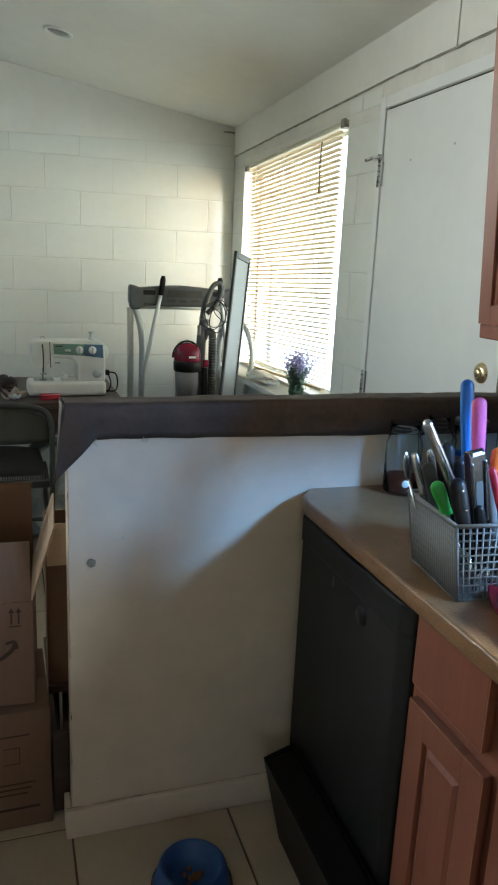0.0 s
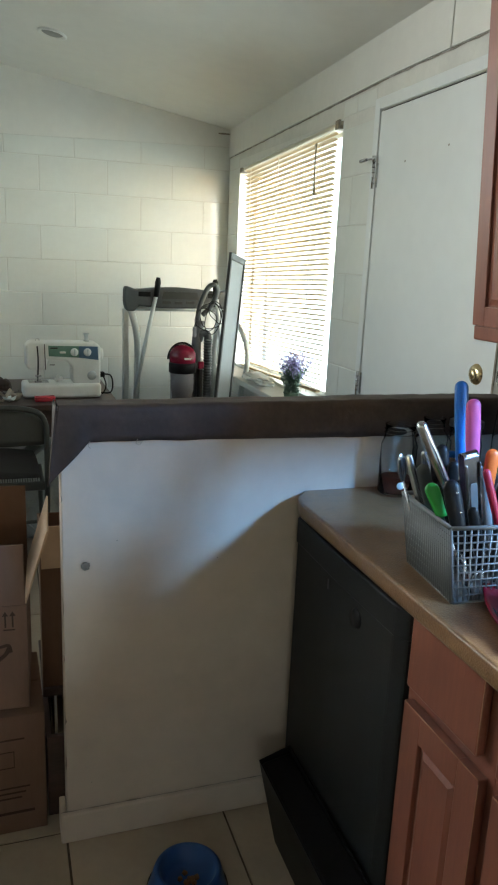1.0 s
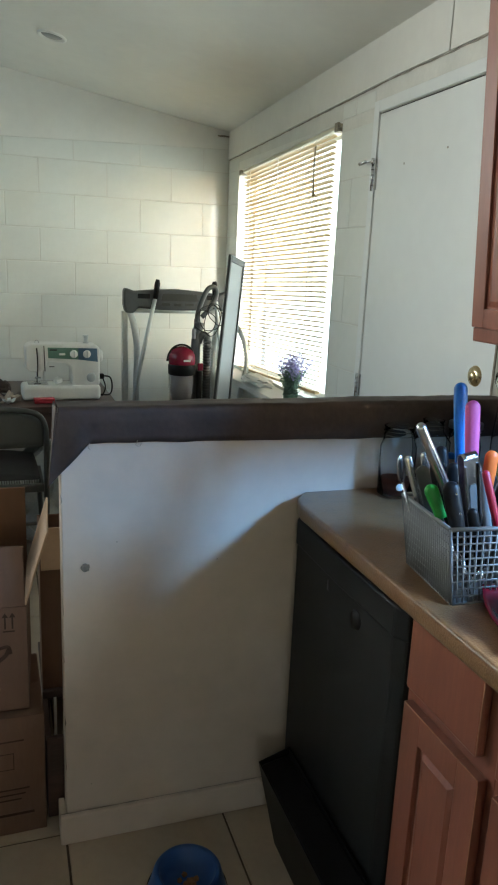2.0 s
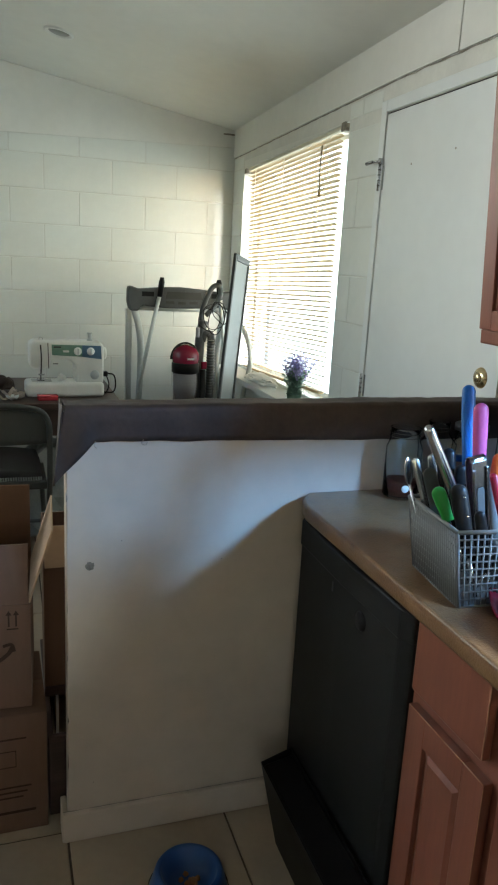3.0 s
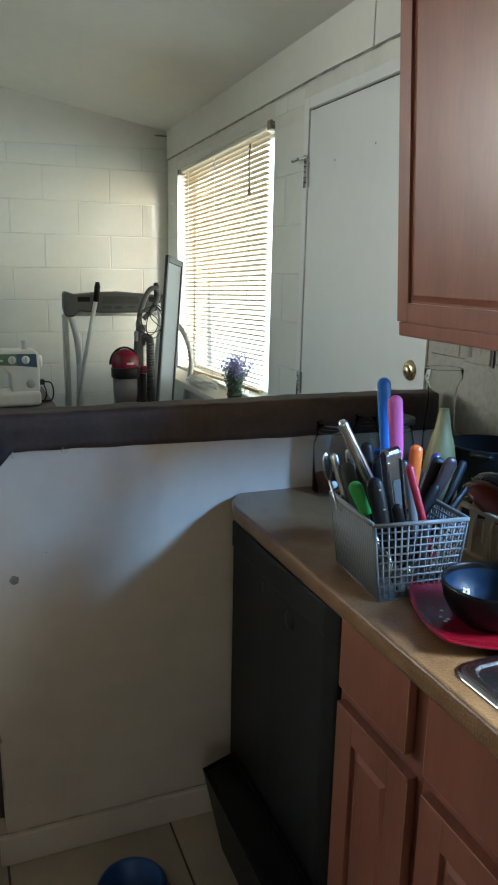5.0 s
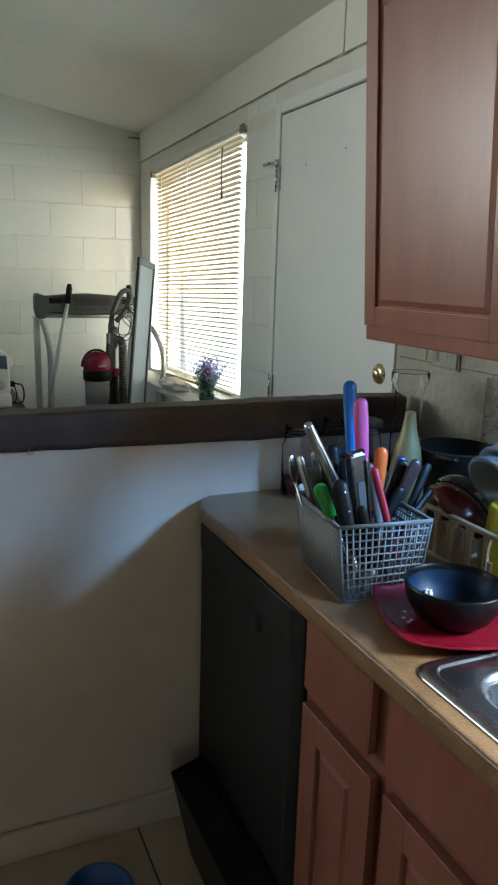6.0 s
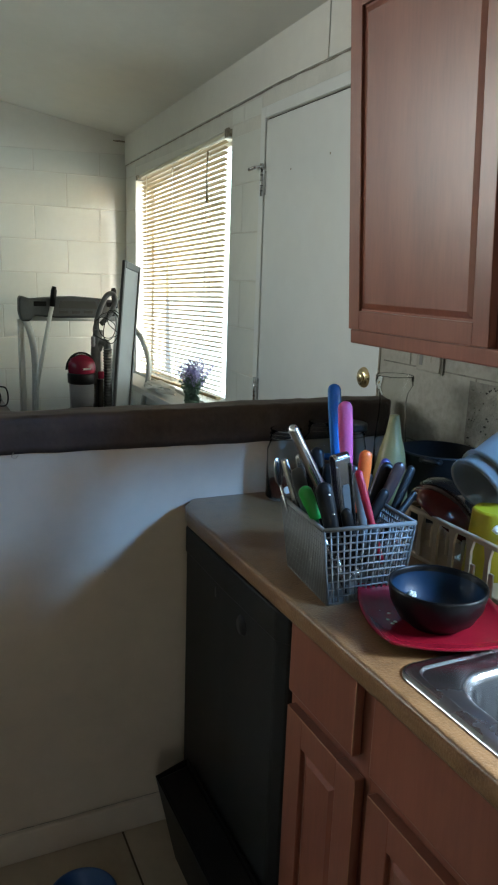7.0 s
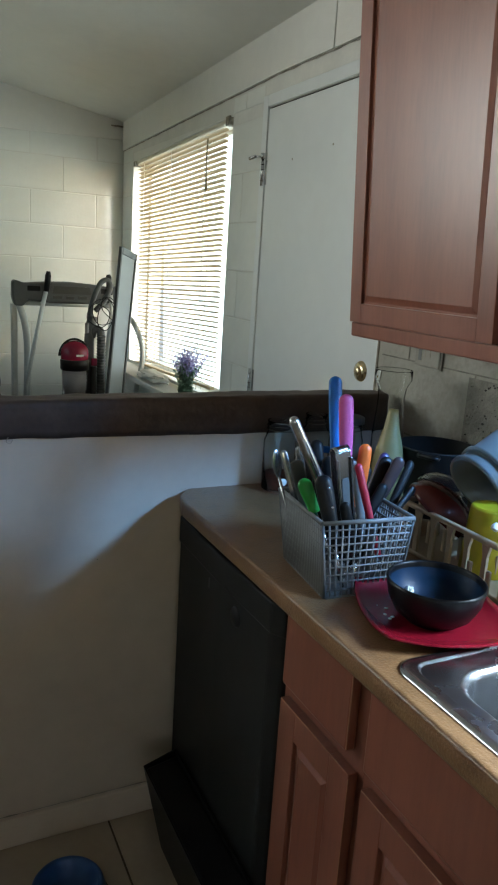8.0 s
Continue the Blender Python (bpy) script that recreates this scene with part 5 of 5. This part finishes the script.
part("shell", b_lathe([(0, 0.001), (0.042, 0.0), (0.044, 0.005), (0.061, 0.018), (0.0735, 0.041), (0.0785, 0.066), (0.0785, 0.0705), (0.0762, 0.0715), (0.0745, 0.068), (0.0732, 0.061)], 48), M_BLKGLAZE, bw)
# white lump modelled for the bright glint inside the bowl
foil = thing("bowl_highlight", "small white lump standing for the highlight in the bowl", "foil", pose(0.758, 1.174, CT + 0.0285))
part("crumple", crumple(0.007, 4.4, 0.8), M_WHITEP, foil)
part("inside", b_lathe([(0.0731, 0.0608), (0.069, 0.042), (0.056, 0.021), (0.036, 0.010), (0, 0.008)], 48), M_NAVY, bw, "deep blue glaze")

rack = thing("dish_rack", "cream plastic dish rack with upright prongs", "dish rack", pose(0, 0, CT + 0.0005))
RX0, RX1, RY0, RY1, RH = 0.926, 1.225, 1.075, 1.432, 0.102
part("top_rail", b_join(b_box(RX0 - 0.006, RX0 + 0.006, RY0, RY1, RH - 0.010, RH, 0.003), b_box(RX1 - 0.006, RX1 + 0.006, RY0, RY1, RH - 0.010, RH, 0.003), b_box(RX0 + 0.006, RX1 - 0.006, RY0, RY0 + 0.012, RH - 0.010, RH, 0.003), b_box(RX0 + 0.006, RX1 - 0.006, RY1 - 0.012, RY1, RH - 0.010, RH, 0.003)), M_CREAM, rack)
part("tray", b_join(b_box(RX0 - 0.004, RX1 + 0.004, RY0, RY1, 0.0, 0.010, 0.003)), M_CREAM, rack)
for k in range(8):
    y = RY0 + 0.014 + k * 0.0468
    part("post", b_prism([(y - 0.006, 0.010), (y + 0.006, 0.010), (y + 0.005, 0.07), (y + 0.010, RH - 0.010), (y - 0.010, RH - 0.010), (y - 0.005, 0.07)], RX0 - 0.003, RX0 + 0.003, "x"), M_CREAM, rack)
    part("post", b_box(RX1 - 0.003, RX1 + 0.003, y - 0.005, y + 0.005, 0.010, RH - 0.010), M_CREAM, rack)
    if k < 7:
        for xx in (RX0 - 0.016, RX0 + 0.05, RX0 + 0.12, RX0 + 0.19):
            if xx < RX0:
                if k in (1, 2):
                    part("prong", b_box(xx, xx + 0.006, y + 0.017, y + 0.027, 0.0, 0.055, 0.002), M_CREAM, rack)
                continue
            part("prong", b_box(xx - 0.003, xx + 0.003, y + 0.018, y + 0.027, 0.010, 0.058, 0.002), M_CREAM, rack)
for k in range(5):
    x = RX0 + 0.05 + k * 0.05
    part("post", b_box(x - 0.005, x + 0.005, RY1 - 0.009, RY1 - 0.003, 0.010, RH - 0.010), M_CREAM, rack)


def b_bowl(r, h, t=0.004):
    o = [(r * math.sin(a), h * (1 - math.cos(a))) for a in (math.pi / 2 * k / 9 for k in range(10))]
    return b_lathe([(0.0, 0.0)] + o[1:] + [(r - t, h)] + [(max(0, x - t), z + t * 0.6) for x, z in reversed(o[:-1])], 40)


def facing(x, y, z, way):
    return Matrix.Translation((x, y, z)) @ Vector(way).to_track_quat("Z", "Y").to_matrix().to_4x4()


rb = thing("lacquer_bowl", "dark red lacquer bowl draining in the rack", "bowl", facing(0.995, 1.372, 0.992, (-0.45, 0.30, -0.72)))
part("shell", put(b_bowl(0.080, 0.052), pose(0, 0, -0.03)), M_MAROON, rb)
rb2 = thing("glass_bowl", "clear glass bowl draining behind the red bowl", "bowl", facing(1.040, 1.392, 0.998, (-0.45, 0.30, -0.72)))
part("shell", put(b_bowl(0.086, 0.055), pose(0, 0, -0.03)), M_GLASS, rb2)
for cx, cy, cz, r in ((0.992, 1.300, 1.058, 0.050), (1.020, 1.302, 1.072, 0.052)):
    tb_ = thing("food_container", "cloudy plastic food container draining on its side", "container", facing(cx, cy, cz, (-0.72, -0.12, -0.50)), "containers in the dish rack")
    part("tub", put(b_lathe([(0, -0.085), (r * 0.80, -0.085), (r * 0.83, -0.081), (r, -0.008), (r + 0.005, -0.006), (r + 0.005, 0.0), (r - 0.002, 0.0), (r * 0.81, -0.078), (0, -0.082)], 36), Matrix.Diagonal((1.0, 1.25, 1, 1))), M_FROST, tb_)
yc = thing("plastic_cup", "yellow plastic cup standing upside down in the rack", "cup", pose(0.990, 1.245, CT + 0.0112))
part("cup_body", b_lathe([(0.047, 0.0), (0.0475, 0.003), (0.039, 0.122), (0.036, 0.1275), (0.030, 0.126), (0.0, 0.125)], 40), M_YELLOW, yc)
ws = thing("white_spoon", "cream plastic spoon hooked on the dish rack", "utensil", pose(0.945, 1.185, CT + RH + 0.004))
part("spoon_handle", b_tube(curve([(-0.006, 0.0, 0.012), (0.0, 0.002, 0.016), (0.03, 0.01, 0.006), (0.07, 0.03, -0.03), (0.10, 0.05, -0.085)]), [0.006] + [0.009] * 6 + [0.005] * 18, 10, 0.7), M_WHITEP, ws)

# jars and bottles along the wall
def jar(label, x, y, r, h, neck, fill=None, group="glass jars on the counter"):
    j = thing("glass_jar", label, "jar", pose(x, y, CT + 0.0005), group)
    part("glass", b_lathe([(0, 0.002), (r * 0.85, 0.0), (r, 0.008), (r, h * 0.72), (neck, h * 0.84), (neck, h - 0.004), (neck + 0.002, h), (neck - 0.002, h), (neck - 0.0025, h * 0.84), (r - 0.0025, h * 0.71), (r - 0.0025, 0.009), (0, 0.006)], 36), M_GLASS, j)
    for k in range(2):
        part("thread_ring", b_tube([((neck + 0.0016) * math.cos(a), (neck + 0.0016) * math.sin(a), h * 0.885 + 0.010 * k + 0.0012 * math.cos(a)) for a in (2 * math.pi * q / 30 for q in range(31))], 0.0012, 6), M_GLASS, j)
    if fill:
        part("contents", b_lathe([(0, 0.0065), (r - 0.004, 0.010), (r - 0.003, fill), (r * 0.5, fill + 0.004), (0, fill)], 28), M_SPICE, j, "red brown spice")
    return j


j1 = jar("glass jar with a little red brown spice inside", 0.858, 1.828, 0.045, 0.178, 0.037, 0.040)
part("paper_label", put(b_lathe([(0, 0.0008), (0.009, 0.0006), (0.0095, 0)], 14), pose(0.845, 1.7835, CT + 0.034, 90, 0, -14)), M_WHITEP)
bpy.data.objects["paper_label"].parent = j1
bpy.data.objects["paper_label"].matrix_parent_inverse = j1.matrix_basis.inverted()
jar("empty clear glass jar with narrow neck", 0.957, 1.835, 0.046, 0.190, 0.026)
j3 = jar("clear glass jar closed with a dark lid", 1.045, 1.825, 0.043, 0.172, 0.038)
part("lid", b_lathe([(0, 0.186), (0.036, 0.186), (0.0425, 0.183), (0.0425, 0.168), (0.0405, 0.168)], 30), M_GREYP, j3, "dark metal lid")
cf = thing("glass_carafe", "tall clear waisted glass jar with a banded rim", "carafe", pose(1.105, 1.735, CT + 0.0005))
part("glass", b_lathe([(0, 0.003), (0.038, 0.0), (0.041, 0.010), (0.039, 0.16), (0.034, 0.22), (0.033, 0.25), (0.036, 0.275), (0.044, 0.291), (0.0465, 0.294), (0.0465, 0.316), (0.0450, 0.318), (0.0440, 0.316), (0.0440, 0.296), (0.0335, 0.274), (0.0305, 0.25), (0.0315, 0.22), (0.0365, 0.16), (0.0385, 0.012), (0, 0.008)], 40), M_GLASS, cf)
bo = thing("squeeze_bottle", "pale yellow cone shaped squeeze bottle", "bottle", pose(1.028, 1.620, CT + 0.0005))
part("bottle_body", b_lathe([(0, 0), (0.042, 0), (0.045, 0.008), (0.042, 0.09), (0.030, 0.155), (0.018, 0.20), (0.0125, 0.235), (0.0115, 0.243), (0, 0.244)], 32), M_BOTTLE, bo)
pt = thing("stock_pot", "black cooking pot against the stained wall", "pot", pose(1.150, 1.600, CT + 0.0005))
part("pot_body", b_lathe([(0, 0), (0.084, 0), (0.090, 0.012), (0.092, 0.150), (0.096, 0.155), (0.096, 0.158), (0.088, 0.158), (0.092, 0.014), (0, 0.008)], 40), M_BLKIRON, pt)
part("pot_handle", b_tube(curve([(-0.06, -0.078, 0.15), (-0.085, -0.10, 0.155), (-0.095, -0.07, 0.155), (-0.088, -0.045, 0.15)]), 0.006, 8), M_BLACKP, pt)

outlet = thing("wall_outlet", "pale double wall outlet plate with dark gap", "outlet", pose(KX - 0.001, 1.80, 1.255))
part("plate", b_box(-0.008, 0, -0.052, 0.045, -0.045, 0.06, 0.003), M_DIRTY_SHADE, outlet)
part("socket_slot", b_box(-0.0086, -0.0078, -0.018, -0.016, -0.02, 0.0), M_STAIN, outlet)
part("socket_slot", b_box(-0.0086, -0.0078, 0.002, 0.004, -0.02, 0.0), M_STAIN, outlet)
part("socket_slot", b_box(-0.009, -0.0078, 0.018, 0.030, -0.03, 0.02), M_BASKET, outlet)
part("side_gap", b_box(-0.004, 0, -0.060, -0.0525, -0.048, 0.06), M_STAIN2, outlet)

# joints of the blocks behind the plaster of the kitchen wall
for z in (1.017, 1.217, 1.417):
    part("joint_line", b_box(KX - 0.0015, KX + 0.001, 1.0, 2.0, z - 0.0018, z + 0.0018), M_STAIN2, wall_kitchen)
for k, y in enumerate((1.88, 1.62)):
    part("joint_line", b_box(KX - 0.0012, KX + 0.001, y - 0.002, y + 0.002, 1.02 + (0.2 if k % 2 == 0 else 0), 1.215 + (0.2 if k % 2 == 0 else 0)), M_STAIN2, wall_kitchen)

rb_ = random.Random(12)
bare = part("bare_block", b_box(KX - 0.0022, KX + 0.001, 1.36, 1.640, 1.025, 1.208, 0.001), M_BARE, wall_kitchen, "bare pocked concrete patch")
pit_mesh = mesh_of("pit", b_prism([(math.cos(a) * (1 + 0.3 * math.sin(3 * a)), math.sin(a)) for a in (2 * math.pi * k / 7 for k in range(7))], 0, 0.2, "x"), M_PIT)
for k in range(150):
    p = new("pit", pit_mesh)
    p.parent = bare
    q = 0.0008 + 0.0022 * rb_.random() ** 2
    p.matrix_basis = Matrix.Translation((KX - 0.0026, rb_.uniform(1.37, 1.632), rb_.uniform(1.03, 1.204))) @ Matrix.Diagonal((0.004, q * rb_.uniform(0.7, 1.6), q, 1))

# ---- floor tiles and wall blocks ----
TILE = 0.41
tile_mesh = mesh_of("tile", b_box(-TILE / 2 + 0.003, TILE / 2 - 0.003, -TILE / 2 + 0.003, TILE / 2 - 0.003, -0.006, 0.0, 0.0015, 1), M_TILE)
for i in range(-6, 4):
    for j in range(-10, 9):
        x, y = 0.045 + TILE * (i + 0.5), 1.51 + TILE * (j + 0.5)
        if LX < x < WX + 0.1 and RY < y < BY:
            ob = new("tile", tile_mesh)
            ob.parent = floor
            ob.location = (x, y, 0)

BW, BHT, GAP, Z0 = 0.405, 0.2, 0.0036, 0.017
cache = {}


def block(wall, u0, u1, z0, z1, axis):
    w, h = round(u1 - u0 - GAP, 4), round(z1 - z0 - GAP, 4)
    if w < 0.02 or h < 0.02:
        return
    key = (w, h, axis)
    if key not in cache:
        bm = b_box(-w / 2, w / 2, 0, 0.02, -h / 2, h / 2, 0.0022, 1)
        if axis == "x":
            put(bm, pose(0, 0, 0, 0, 0, -90))
        cache[key] = mesh_of("block", bm, M_BLOCK)
    ob = new("block", cache[key])
    ob.parent = wall
    u, z = (u0 + u1) / 2, (z0 + z1) / 2
    ob.location = (u, BY - 0.0005 * random.random(), z) if axis == "y" else (WX - 0.0005 * random.random(), u, z)


rows = [(Z0 + BHT * k, Z0 + BHT * (k + 1)) for k in range(10)] + [(2.017, 2.160)]
for k, (z0, z1) in enumerate(rows):
    off = 0.372 if k % 2 == 0 else 0.570
    u = off - BW * 7
    while u < WX:
        a, b = max(u, LX), min(u + BW, WX - 0.001)
        if b - a > 0.03:
            block(wall_back, a, b, z0, z1, "y")
        u += BW
    u = BY - BW * (1 if k % 2 else 0.5) - BW * 7
    while u < BY:
        spans = [(max(u, 2.02), min(u + BW, BY - 0.001))]
        for a, b, c, d in (WIN, (2.028, 3.064, 0, 2.087)):
            if z0 < d - 0.02 and z1 > c + 0.02:
                cut = []
                for p, q in spans:
                    cut += [(p, min(q, a)), (max(p, b), q)]
                spans = cut
        for p, q in spans:
            if q - p > 0.03:
                if z1 > 2.1 and q < 3.07:
                    block(wall_right, p, q, 2.09, UP - 0.010, "x")
                else:
                    block(wall_right, p, q, max(z0, 2.064) if (z1 > 2.1 and p < WIN[1]) else z0, min(UP - 0.010, joint_right(q) - 0.010) if z1 > 2.1 else z1, "x")
        u += BW
